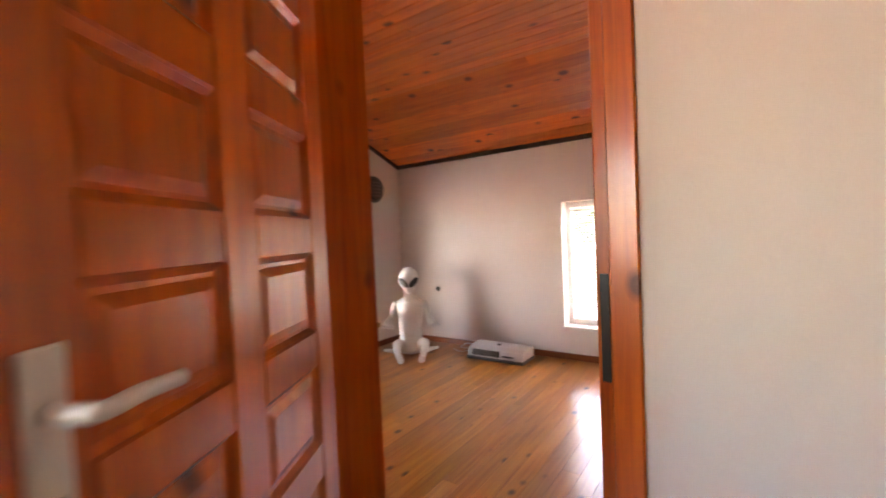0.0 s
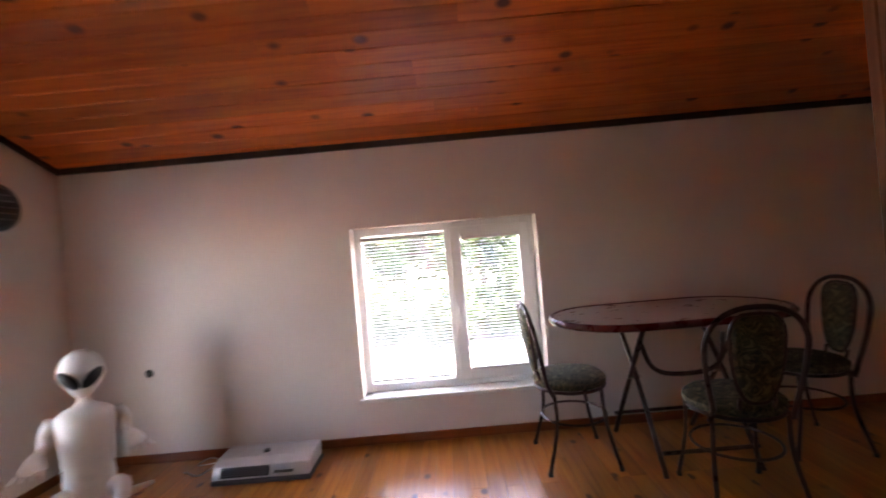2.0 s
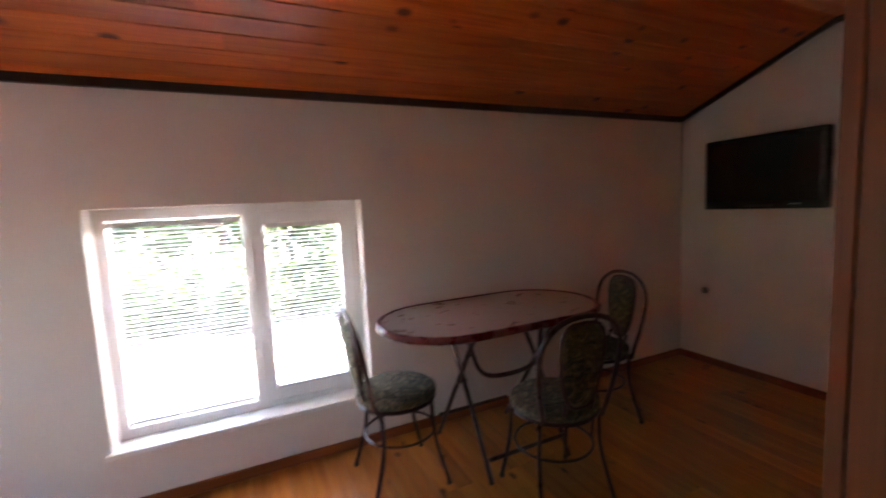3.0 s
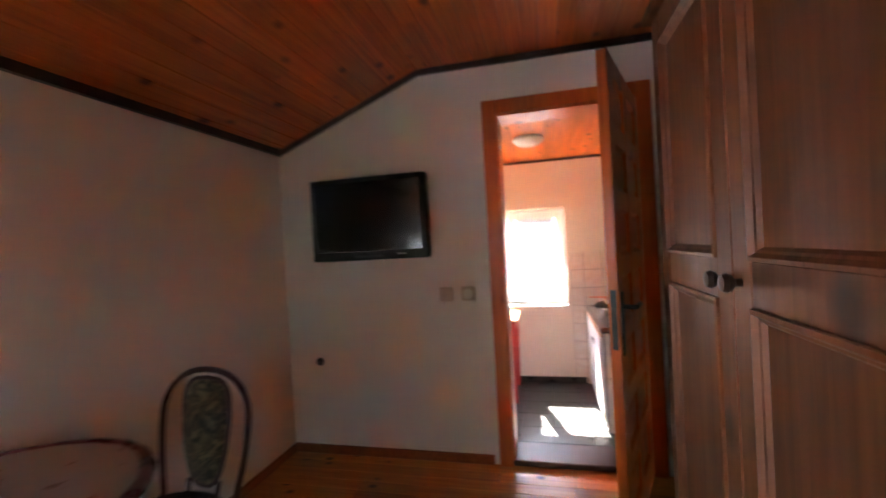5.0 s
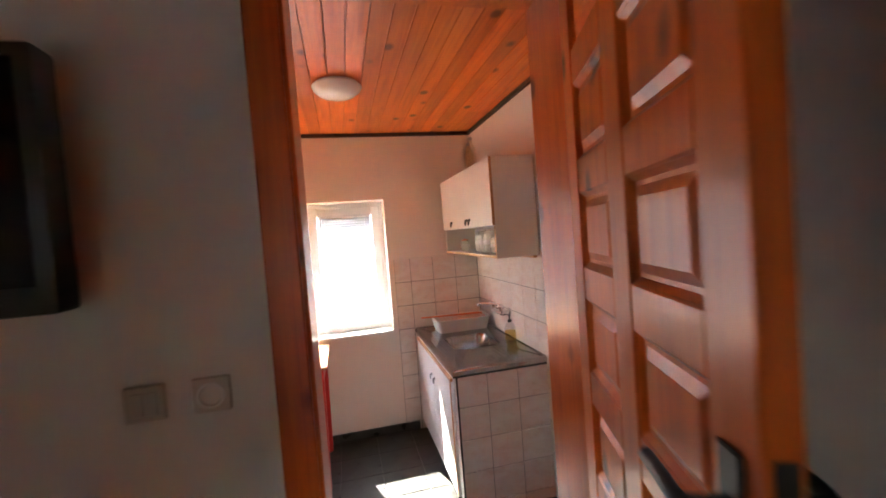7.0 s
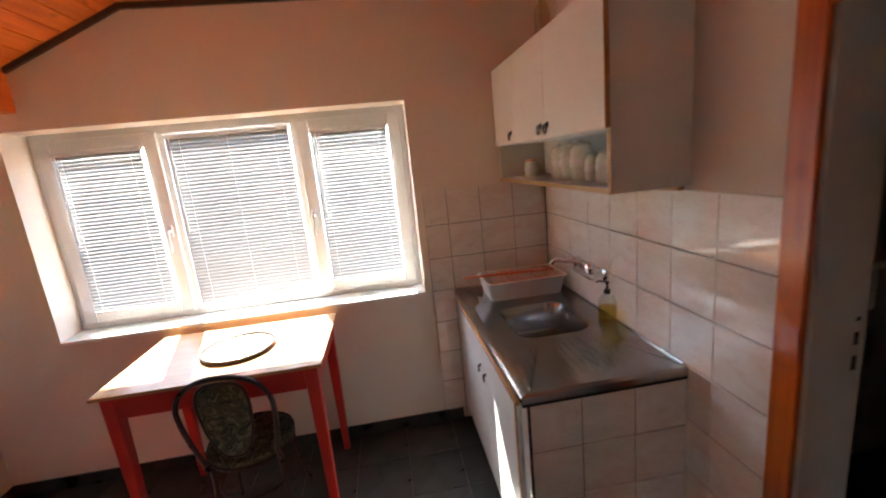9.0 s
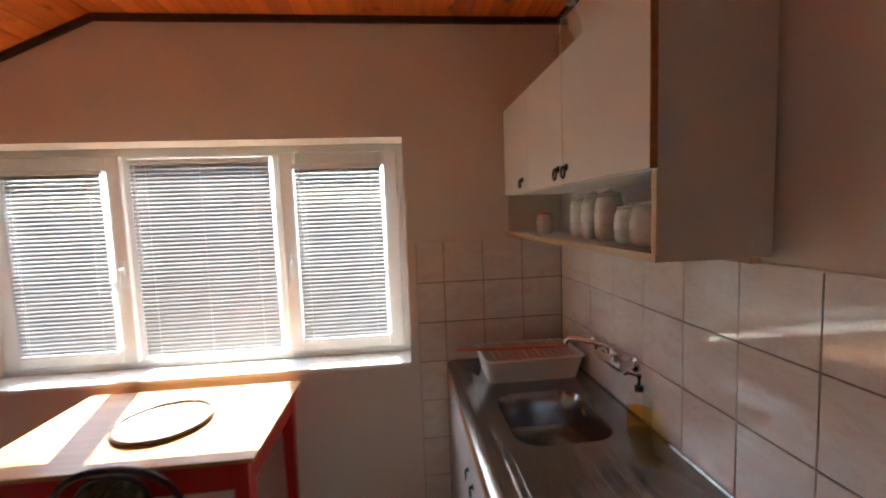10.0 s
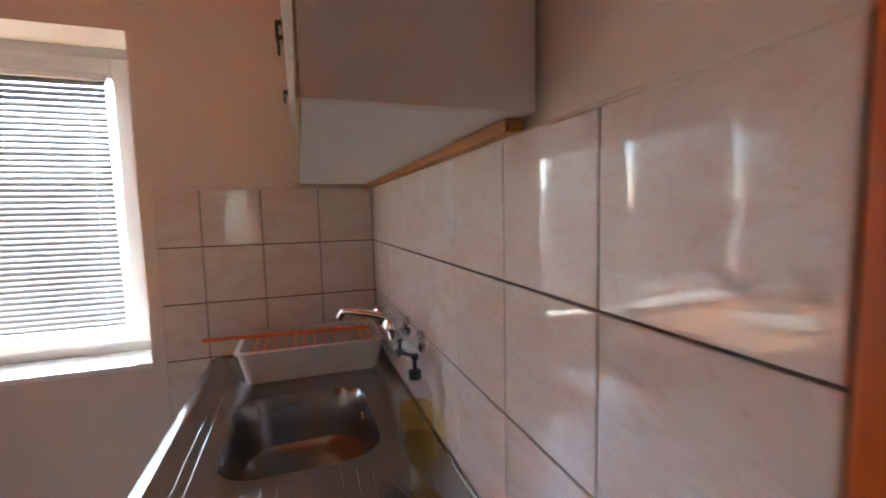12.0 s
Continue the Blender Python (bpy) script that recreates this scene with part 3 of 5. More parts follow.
# ---- doors ----
def panel_door(name, m, w, h, cols, rows, mat, label, plate, lever_side):
    """A framed pine door: local x from the hinge, y through the leaf, z up. plate: material of the handle plates."""
    root = new(name)
    root.matrix_basis = m
    tagged(root, label, "door", "", "structure")
    st, d = 0.095, 0.04

    def add(nm, bm, mt, parent, smooth=False):
        return part(nm, placed(bm, m), mt, parent, "", smooth)
    cw = (w - st * (cols + 1)) / cols
    for c in range(cols + 1):
        x = c * (cw + st)
        add("stile", bevelled(box(x, x + st, 0, d, 0, h), 0.004), mat, root)
    total = sum(rows)
    rail = 0.085
    foot = 0.065
    free = h - foot - rail * (len(rows) + 1)
    z = foot
    spans = []
    for r in rows:
        spans.append((z + rail, z + rail + free * r / total))
        z = spans[-1][1]
    edges = [0.0] + [s for sp in spans for s in sp] + [h]
    for c in range(cols):
        x0 = st + c * (cw + st)
        for a, b in zip(edges[0::2], edges[1::2]):
            add("rail", bevelled(box(x0, x0 + cw, 0.001, d - 0.001, a, b), 0.004), mat, root)
        for a, b in spans:
            bm = bmesh.new()
            levels = ((0.0, 0.006), (0.010, 0.015), (0.018, 0.015), (0.036, 0.007), (0.04, 0.007))
            for side in (0, 1):
                rings = []
                for inset, deep in levels:
                    y = deep if side == 0 else d - deep
                    rings.append([bm.verts.new((x, y, zz)) for x, zz in ((x0 + inset, a + inset), (x0 + cw - inset, a + inset), (x0 + cw - inset, b - inset), (x0 + inset, b - inset))])
                for p, q in zip(rings, rings[1:]):
                    for k in range(4):
                        bm.faces.new((p[k], p[(k + 1) % 4], q[(k + 1) % 4], q[k]))
                bm.faces.new(rings[-1])
            add("panel", bm, mat, root)
    hz, hx = h * 0.49, w - 0.048
    for side, y in ((-1, 0.0), (1, d)):
        pl = add("handle_plate", bevelled(box(hx - 0.021, hx + 0.021, min(y, y + side * 0.007), max(y, y + side * 0.007), hz - 0.16, hz + 0.09), 0.0025), plate, root)
        bm = tube(smooth_path([(hx, y, hz + 0.03), (hx, y + side * 0.045, hz + 0.03), (hx - 0.012, y + side * 0.055, hz + 0.03), (hx - 0.05, y + side * 0.055, hz + 0.031), (hx - 0.105, y + side * 0.052, hz + 0.026)], 4), 0.0095, 10)
        add("lever", bm, plate, pl, True)
        bm = box(hx - 0.006, hx + 0.006, min(y, y + side * 0.0085), max(y, y + side * 0.0085), hz - 0.085, hz - 0.05)
        add("keyhole", bm, M_GREYP, pl)
    bm = bevelled(box(w, w + 0.002, d / 2 - 0.011, d / 2 + 0.011, hz - 0.13, hz + 0.1), 0.0005)
    box(w + 0.002, w + 0.012, d / 2 - 0.007, d / 2 + 0.007, hz + 0.0, hz + 0.03, bm)
    add("lock_plate", bm, M_BLACK, root)
    return root


# entrance door, standing half open into the hall
ang = 29.5
m = pose(0.0, 1.575, FZ + 0.012, 0, 0, -90 + ang)
panel_door("door_1", m, 0.76, 2.02, 2, (1,) * 7, M_DOOR, "half-open orange pine panel door with white handle", M_WHITEP, 1)
bm = box(-0.029, 0.0, 1.585, 1.803, FZ, 2.05)
structure("door_jamb_1", bevelled(bm, 0.004), M_DOOR, "orange pine door lining", "door frame")
structure("door_jamb_2", bevelled(box(0.602, 0.641, 1.985, 2.104, FZ, 2.05), 0.004), M_DOOR, "orange pine door lining", "door frame")
structure("strike_plate", bevelled(box(0.612, 0.634, 1.981, 1.9849, 0.74, 1.02), 0.001), M_BLACK, "black strike plate in the door lining", "strike plate")
structure("door_head_1", bevelled(box(0.0, 0.602, 1.60, 2.103, 2.01, 2.055), 0.004), M_DOOR, "orange pine door head", "door frame")
structure("casing_hall", bevelled(box(0.643, 0.714, 1.943, 1.959, FZ, 2.09), 0.005), M_DOOR, "orange pine door casing", "door frame")
structure("casing_room", bevelled(box(0.63, 0.70, SOUTH + 0.001, SOUTH + 0.018, FZ, 2.09), 0.005), M_DOOR, "orange pine door casing", "door frame")

# living room to kitchen
structure("door_jamb_3", bevelled(box(EAST - 0.01, KW + 0.01, EDY1 - 0.03, EDY1 - 0.001, -0.0045, 2.0), 0.004), M_DOOR, "orange pine door lining", "door frame")
structure("door_jamb_4", bevelled(box(EAST - 0.01, KW + 0.01, EDY0 + 0.001, EDY0 + 0.03, -0.0045, 2.0), 0.004), M_DOOR, "orange pine door lining", "door frame")
structure("door_head_2", bevelled(box(EAST - 0.01, KW + 0.01, EDY0 + 0.001, EDY1 - 0.001, 2.0, 2.029), 0.004), M_DOOR, "orange pine door head", "door frame")
structure("threshold", bevelled(box(EAST - 0.01, KW + 0.02, EDY0 + 0.001, EDY1 - 0.001, FZ + 0.001, -0.005), 0.005), M_TRIM, "dark wooden threshold", "threshold")
for x0, x1, tag in ((EAST - 0.028, EAST - 0.011, "room"), (KW + 0.013, KW + 0.028, "kitchen")):
    z0 = FZ if tag == "room" else KF
    structure("casing_" + tag + "_1", bevelled(box(x0, x1, EDY1 - 0.02 * (tag == "room"), EDY1 + 0.058, z0, 2.09), 0.004), M_DOOR, "orange pine door casing", "door frame")
    structure("casing_" + tag + "_2", bevelled(box(x0, x1, EDY0 - 0.058, EDY0 + 0.02 * (tag == "room"), z0, 2.09), 0.004), M_DOOR, "orange pine door casing", "door frame")
    structure("casing_" + tag + "_3", bevelled(box(x0, x1, EDY0 + 0.0201, EDY1 - 0.0201, 2.01, 2.09), 0.004), M_DOOR, "orange pine door casing", "door frame")
m = pose(EAST - 0.035, EDY0 + 0.06, -0.01, 0, 0, 180 - 19)
panel_door("door_2", m, 0.755, 1.995, 2, (1,) * 7, M_DOOR, "open orange pine panel door with black handle", M_BLACK, 1)

# kitchen back doorway
structure("casing_back_1", bevelled(box(4.494, 4.570, KS + 0.001, KS + 0.018, KF, 1.605), 0.004), M_DOOR, "orange pine door casing", "door frame")
structure("casing_back_2", bevelled(box(KW + 0.03, 4.4939, KS + 0.001, KS + 0.018, 1.52, 1.605), 0.004), M_DOOR, "orange pine door casing", "door frame")
structure("door_jamb_5", bevelled(box(4.486, 4.53, KS - TB, KS, KF, 1.53), 0.003), M_GREYPAINT, "pale grey painted door lining with lock slots", "door frame")
structure("door_head_3", bevelled(box(KW, 4.4859, KS - TB, KS, 1.53, 1.559), 0.003), M_GREYPAINT, "pale grey painted door head", "door frame")
for z0, z1 in ((0.655, 0.695), (0.725, 0.76), (0.79, 0.80)):
    structure("strike_slot", box(4.4845, 4.4858, KS - TB + 0.022, KS - TB + 0.034, z0, z1), M_BLACK, "dark lock slot in the door lining", "strike plate")


# ---- wardrobe ----
WX0, WX1, WY0, WY1, WH = 1.0, 2.60, 2.12, 2.56, 1.95
ward = thing("wardrobe", ((WX0 + WX1) / 2, 2.33, FZ), "pine wardrobe with panelled doors and wooden knobs", "wardrobe")
part("side", bevelled(box(WX0, WX0 + 0.03, WY0, WY1 - 0.026, FZ, WH), 0.003), M_WARD, ward)
part("side", bevelled(box(WX1 - 0.03, WX1, WY0, WY1 - 0.026, FZ, WH), 0.003), M_WARD, ward)
part("back", box(WX0 + 0.03, WX1 - 0.03, WY0, WY0 + 0.01, 0.05, WH), M_WARD, ward)
part("plinth", box(WX0 + 0.03, WX1 - 0.03, WY1 - 0.08, WY1 - 0.05, FZ, 0.07), M_WARD, ward)
bm = bevelled(box(WX0 - 0.025, WX1 + 0.025, WY0, WY1 + 0.025, WH, WH + 0.028), 0.006)
part("cornice", bm, M_WARD, ward)
edges = [WX0, 1.545, 2.085, WX1]
for k, (a, b) in enumerate(zip(edges, edges[1:])):
    a, b = a + 0.002, b - 0.002
    s = 0.075
    door = part("door", bevelled(box(a, a + s, WY1 - 0.024, WY1, 0.075, WH - 0.004), 0.003), M_WARD, ward)
    part("stile", bevelled(box(b - s, b, WY1 - 0.024, WY1, 0.075, WH - 0.004), 0.003), M_WARD, door)
    for z0, z1 in ((0.075, 0.16), (1.125, 1.215), (WH - 0.09, WH - 0.004)):
        part("rail", bevelled(box(a + s, b - s, WY1 - 0.023, WY1 - 0.001, z0, z1), 0.003), M_WARD, door)
    for z0, z1 in ((0.16, 1.125), (1.215, WH - 0.09)):
        part("panel", box(a + s, b - s, WY1 - 0.02, WY1 - 0.012, z0, z1), M_WARD, door)
        bm = bmesh.new()
        rings = [[bm.verts.new((x, WY1 - d, z)) for x, z in ((a + s + i, z0 + i), (b - s - i, z0 + i), (b - s - i, z1 - i), (a + s + i, z1 - i))]
                 for i, d in ((0.0, 0.012), (0.0, -0.006), (0.008, -0.008), (0.015, 0.002), (0.02, 0.004), (0.026, 0.012))]
        for p, q in zip(rings, rings[1:]):
            for j in range(4):
                bm.faces.new((p[j], p[(j + 1) % 4], q[(j + 1) % 4], q[j]))
        part("moulding", bm, M_WARD, door)
    hx = a + 0.04 if k == 2 else b - 0.035
    bm = lathe([(0.008, 0.0), (0.008, 0.012), (0.016, 0.018), (0.02, 0.027), (0.016, 0.036), (0.004, 0.039)], 16)
    part("knob", placed(bm, pose(hx, WY1, 1.17, -90)), M_TRIM, door, "turned dark wooden knob", True)


# ---- chairs ----
def hoop(w0, w1, z0, z1, y0, y1, n=20):
    """A bentwood-style arch leaning back: half width w0 at the seat, w1 at the shoulder, round on top."""
    shoulder = z0 + (z1 - z0) * 0.62
    half = [(w0 + (w1 - w0) * math.sin(k / 5 * math.pi / 2), z0 + (shoulder - z0) * k / 5) for k in range(5)]
    arc = [(w1 * math.copysign(abs(math.cos(a)) ** 0.85, math.cos(a)), shoulder + (z1 - shoulder) * math.sin(a)) for a in np.linspace(0, math.pi, n + 1)]
    pts = half + arc + [(-x, z) for x, z in half[::-1]]
    return [(x, y0 + (y1 - y0) * (z - z0) / (z1 - z0), z) for x, z in pts]


def chair(label):
    """Tube-steel cafe chair facing +y, seat centre over the origin."""
    root = thing("cafe_chair", (0, 0, 0), label, "chair", "tube-steel cafe chairs")
    bm = lathe([(0.17, 0.425), (0.192, 0.43), (0.2, 0.445), (0.198, 0.46), (0.18, 0.473), (0.12, 0.48), (0.0, 0.482)], 32)
    part("seat", bm, M_CLOTH, root, "", True)
    part("seat_ring", tube([(0.188 * math.cos(a), 0.188 * math.sin(a), 0.418) for a in np.linspace(0, 2 * math.pi, 33)[:-1]], 0.009, 8, closed=True), M_IRON, root, "", True)
    part("stretcher_ring", tube([(0.176 * math.cos(a), 0.176 * math.sin(a) + 0.01, 0.245) for a in np.linspace(0, 2 * math.pi, 33)[:-1]], 0.007, 8, closed=True), M_IRON, root, "", True)
    part("back_frame", tube([(0.165, -0.13, 0.40)] + hoop(0.158, 0.196, 0.46, 0.89, -0.16, -0.235) + [(-0.165, -0.13, 0.40)], 0.0115, 10), M_IRON, root, "", True)
    pad = []
    for k in range(28):
        a = 2 * math.pi * k / 28
        u = math.sin(a)
        x = (0.094 + 0.026 * u) * math.copysign(abs(math.cos(a)) ** 0.6, math.cos(a))
        pad.append((x, 0.675 + 0.18 * math.copysign(abs(u) ** 0.8, u)))
    bm = bmesh.new()
    rings = []
    for grow, off in ((0.90, -0.016), (1.0, -0.006), (1.0, 0.006), (0.90, 0.018), (0.5, 0.024)):
        rings.append([bm.verts.new((x * grow, -0.185 - (z - 0.46) * 0.115 + off, 0.675 + (z - 0.675) * grow)) for x, z in pad])
    for p, q in zip(rings, rings[1:]):
        for k in range(28):
            bm.faces.new((p[k], p[(k + 1) % 28], q[(k + 1) % 28], q[k]))
    bm.faces.new(rings[0][::-1])
    bm.faces.new(rings[-1])
    back = part("backrest", bm, M_CLOTH, root, "", True)
    part("back_hoop", tube([(x * 1.06, -0.185 - (z - 0.46) * 0.115, 0.675 + (z - 0.675) * 1.04) for x, z in pad], 0.008, 8, closed=True), M_IRON, back, "", True)
    for sx in (-1, 1):
        part("back_bar", tube([(sx * 0.062, -0.165, 0.42), (sx * 0.068, -0.19, 0.51)], 0.008, 8), M_IRON, back, "", True)
    for sx, sy in ((1, 1), (-1, 1), (1, -1), (-1, -1)):
        pts = [(sx * 0.15, sy * 0.125, 0.425), (sx * 0.158, sy * 0.13 + 0.005, 0.24), (sx * 0.185, sy * 0.185, 0.012)]
        leg = part("leg", tube(smooth_path(pts, 5), 0.0105, 8), M_IRON, root, "", True)
        part("foot_cap", lathe([(0.013, 0.0), (0.0135, 0.012), (0.011, 0.02)], 10, (sx * 0.185, sy * 0.185, 0.0)), M_BLACK, leg)
    return root


CHAIR = "dark tube-steel chair with olive printed upholstery"
c = chair(CHAIR + " by the window")
c.matrix_basis = pose(0.89, 4.235, FZ, 0, 0, -90) @ Matrix.Scale(1.015, 4)
for x, y, z, turn, where in ((1.50, 3.76, FZ, -6, " at the oval table"), (2.17, 4.18, FZ, 86, " at the far table end"), (5.63, 3.66, KF, -90, " under the red table")):
    tagged(copy_thing(c, pose(x, y, z, 0, 0, turn)), CHAIR + where)

# ---- oval folding table ----
TX0, TX1, TY0, TY1, TZ = 0.80, 2.08, 3.82, 4.54, 0.76
table = thing("folding_table", (1.43, 4.18, FZ), "oval folding table with grey-brown top and maroon edge", "table")


def stadium(x0, x1, y0, y1, k=12):
    r = (y1 - y0) / 2
    yc = (y0 + y1) / 2
    pts = [(x1 - r + r * math.cos(a), yc + r * math.sin(a)) for a in np.linspace(-math.pi / 2, math.pi / 2, k)]
    return pts + [(x0 + r + r * math.cos(a), yc + r * math.sin(a)) for a in np.linspace(math.pi / 2, 3 * math.pi / 2, k)]


part("tabletop", prism(stadium(TX0 + 0.03, TX1 - 0.03, TY0 + 0.03, TY1 - 0.03), TZ - 0.022, TZ), M_TOP, table)
part("edge_band", tube([(x, y, TZ - 0.013) for x, y in stadium(TX0 + 0.018, TX1 - 0.018, TY0 + 0.018, TY1 - 0.018)], 0.019, 10, closed=True), M_EDGE, table, "glossy maroon rounded edge", True)
for x in (1.22, 1.70):
    part("leg", tube(smooth_path([(x, TY0 + 0.14, TZ - 0.03), (x, 4.19, 0.40), (x, TY1 - 0.06, FZ + 0.012)], 5), 0.0135, 10), M_IRON, table, "", True)
    part("leg", tube(smooth_path([(x + 0.028, TY1 - 0.14, TZ - 0.03), (x + 0.028, 4.17, 0.40), (x + 0.028, TY0 + 0.1, FZ + 0.012)], 5), 0.0135, 10), M_IRON, table, "", True)
    part("pivot", tube([(x - 0.02, 4.18, 0.40), (x + 0.048, 4.18, 0.40)], 0.009, 8), M_CHROME, table, "", True)
part("brace", tube(smooth_path([(1.248, 4.10, 0.63), (1.29, 4.08, 0.49), (1.38, 4.07, 0.44), (1.57, 4.07, 0.44), (1.66, 4.08, 0.49), (1.70, 4.10, 0.63)], 6), 0.0125, 10), M_IRON, table, "", True)
part("foot_bar", tube([(1.248, TY0 + 0.115, 0.09), (1.728, TY0 + 0.115, 0.09)], 0.011, 8), M_IRON, table, "", True)
part("foot_bar", tube([(1.22, TY1 - 0.075, 0.09), (1.70, TY1 - 0.075, 0.09)], 0.011, 8), M_IRON, table, "", True)

# ---- low table by the balcony door ----
low = thing("coffee_table", (-1.97, 3.1, FZ), "low pale birch table with dark glass lower shelf", "table")
BX0, BX1, BY0, BY1, BZ = -2.25, -1.69, 2.55, 3.62, 0.372
out = []
for cx, cy, a0 in ((BX1 - 0.08, BY1 - 0.08, 0), (BX0 + 0.05, BY1 - 0.05, 90), (BX0 + 0.05, BY0 + 0.05, 180), (BX1 - 0.08, BY0 + 0.08, 270)):
    r = 0.08 if cx > -2 else 0.05
    out += [(cx + r * math.cos(radians(a0 + 15 * k)), cy + r * math.sin(radians(a0 + 15 * k))) for k in range(7)]
part("tabletop", prism(out, BZ - 0.026, BZ), M_BENCH, low)
for x0, y0 in ((BX1 - 0.13, BY1 - 0.13), (BX1 - 0.13, BY0 + 0.07), (BX0 + 0.05, BY1 - 0.13), (BX0 + 0.05, BY0 + 0.07)):
    part("leg", bevelled(box(x0, x0 + 0.06, y0, y0 + 0.06, FZ, BZ - 0.0265), 0.005), M_BENCH, low)
for x in (BX1 - 0.125, BX0 + 0.055):
    part("apron", bevelled(box(x, x + 0.02, BY0 + 0.135, BY1 - 0.135, BZ - 0.09, BZ - 0.027), 0.003), M_BENCH, low)
    part("rail", bevelled(box(x, x + 0.03, BY0 + 0.135, BY1 - 0.135, 0.075, 0.11), 0.003), M_BENCH, low)
part("shelf", bevelled(box(BX0 + 0.06, BX1 - 0.075, BY0 + 0.14, BY1 - 0.14, 0.111, 0.119), 0.002), M_SCREEN, low, "dark glass shelf")

# ---- inflatable figure, one mesh ----
bm = bmesh.new()
ball((0, 0, 0.70), 0.105, 0.10, 0.135, bm)
for v in bm.verts:
    k = max(0.0, 0.70 - v.co.z) / 0.135
    v.co.x *= 1 - 0.45 * k
    v.co.y *= 1 - 0.35 * k
trunk = placed(lathe([(0.026, 0.60), (0.030, 0.56), (0.052, 0.535), (0.098, 0.515), (0.128, 0.49), (0.134, 0.46), (0.126, 0.40), (0.116, 0.30), (0.110, 0.20), (0.116, 0.10), (0.124, 0.03), (0.10, -0.02), (0.05, -0.035)], 20), Matrix.Diagonal((1, 0.66, 1, 1)))
me = bpy.data.meshes.new("trunk")
trunk.to_mesh(me)
trunk.free()
bm.from_mesh(me)
bpy.data.meshes.remove(me)
for s in (-1, 1):
    tube(smooth_path([(s * 0.135, 0, 0.485), (s * 0.165, 0.01, 0.42), (s * 0.17, -0.03, 0.37), (s * 0.178, -0.075, 0.355)], 4), [0.03, 0.03, 0.03, 0.029, 0.028, 0.027, 0.026, 0.025, 0.024, 0.023, 0.022, 0.021, 0.016], 10, bm)
    tube(smooth_path([(s * 0.172, -0.06, 0.37), (s * 0.195, -0.08, 0.32), (s * 0.215, -0.095, 0.265)], 4), [0.018, 0.026, 0.036, 0.046, 0.054, 0.06, 0.064, 0.062, 0.04], 14, bm, False, 0.3)
    for k in range(4):
        tube([(s * (0.175 + 0.028 * k), -0.092, 0.275), (s * (0.165 + 0.042 * k), -0.108, 0.235 + 0.006 * k)], [0.015, 0.005], 6, bm)
    tube(smooth_path([(s * 0.07, 0.0, 0.05), (s * 0.135, -0.10, 0.09), (s * 0.125, -0.22, 0.04), (s * 0.10, -0.29, -0.0)], 4), [0.054, 0.052, 0.05, 0.047, 0.044, 0.041, 0.038, 0.036, 0.034, 0.032, 0.031, 0.03, 0.026], 12, bm)
    ball((s * 0.098, -0.32, -0.008), 0.032, 0.056, 0.028, bm, 12, 8)
    tube([(s * 0.14, -0.02, 0.0), (s * 0.27, -0.06, 0.03)], [0.03, 0.012], 8, bm)
eyes = len(bm.faces)
for s in (-1, 1):
    mm = pose(s * 0.050, -0.086, 0.688, 0, s * 48, s * 27)
    eye = ball((0, 0, 0), 0.031, 0.017, 0.066, None, 12, 8)
    placed(eye, mm)
    me = bpy.data.meshes.new("eye")
    eye.to_mesh(me)
    eye.free()
    bm.from_mesh(me)
    bpy.data.meshes.remove(me)
bm.faces.ensure_lookup_table()
for f in bm.faces[eyes:]:
    f.material_index = 1
me = bpy.data.meshes.new("inflatable_figure")
bm.to_mesh(me)
bm.free()
me.materials.append(M_VINYL)
me.materials.append(M_BLACK)
me.shade_smooth()
figure = new("inflatable_figure", me)
figure.matrix_basis = pose(-1.775, 4.09, FZ + 0.04, 0, 0, 38)
tagged(figure, "white inflatable vinyl figure with black eyes, sitting on floor", "toy figure")

# ---- heater and its cable ----
heater = thing("fan_heater", (-0.9, 4.33, FZ), "flat silver convector heater lying on the floor", "heater")
HX0, HX1, HY0, HY1 = -1.21, -0.63, 4.22, 4.48
part("base", bevelled(box(HX0, HX1, HY0, HY1, FZ + 0.001, FZ + 0.03), 0.006), M_GREYP, heater)
bm = prism([(HY0 + 0.005, FZ + 0.03), (HY0 + 0.03, FZ + 0.095), (HY0 + 0.09, FZ + 0.118), (HY1 - 0.02, FZ + 0.124), (HY1 - 0.004, FZ + 0.105), (HY1 - 0.004, FZ + 0.03)], HX0 + 0.006, HX1 - 0.006, "x")
body = part("body", bevelled(bm, 0.006, 2), M_SILVER, heater, "", True)
part("grille", placed(bevelled(box(0.06, 0.34, -0.008, 0.002, 0.012, 0.066), 0.001), pose(HX0, HY0 + 0.0045, FZ + 0.03, -17.5)), M_BLACK, body, "black air outlet")
for k in range(4):
    part("louvre", placed(box(0.065, 0.325, -0.011, -0.008, 0.022 + 0.011 * k, 0.026 + 0.011 * k), pose(HX0, HY0 + 0.0045, FZ + 0.03, -17.5)), M_GREYP, body)
part("control_strip", placed(bevelled(box(0.37, 0.48, -0.008, 0.002, 0.02, 0.035), 0.001), pose(HX0, HY0 + 0.0045, FZ + 0.03, -17.5)), M_BLACK, body)
part("knob", lathe([(0.018, 0), (0.017, 0.012), (0.0, 0.014)], 16, (-0.93, 4.36, FZ + 0.1205)), M_GREYP, body, "", True)
cable = tube(smooth_path([(HX0 - 0.002, 4.42, FZ + 0.05), (-1.30, 4.40, FZ + 0.09), (-1.42, 4.46, FZ + 0.02), (-1.33, 4.5, FZ + 0.006), (-1.36, 4.36, FZ + 0.006), (-1.48, 4.42, FZ + 0.006)], 6), 0.0035, 6)
tagged(part("cable", cable, M_WHITEP, None, "", True), "thin white cable lying on the floor", "cable")

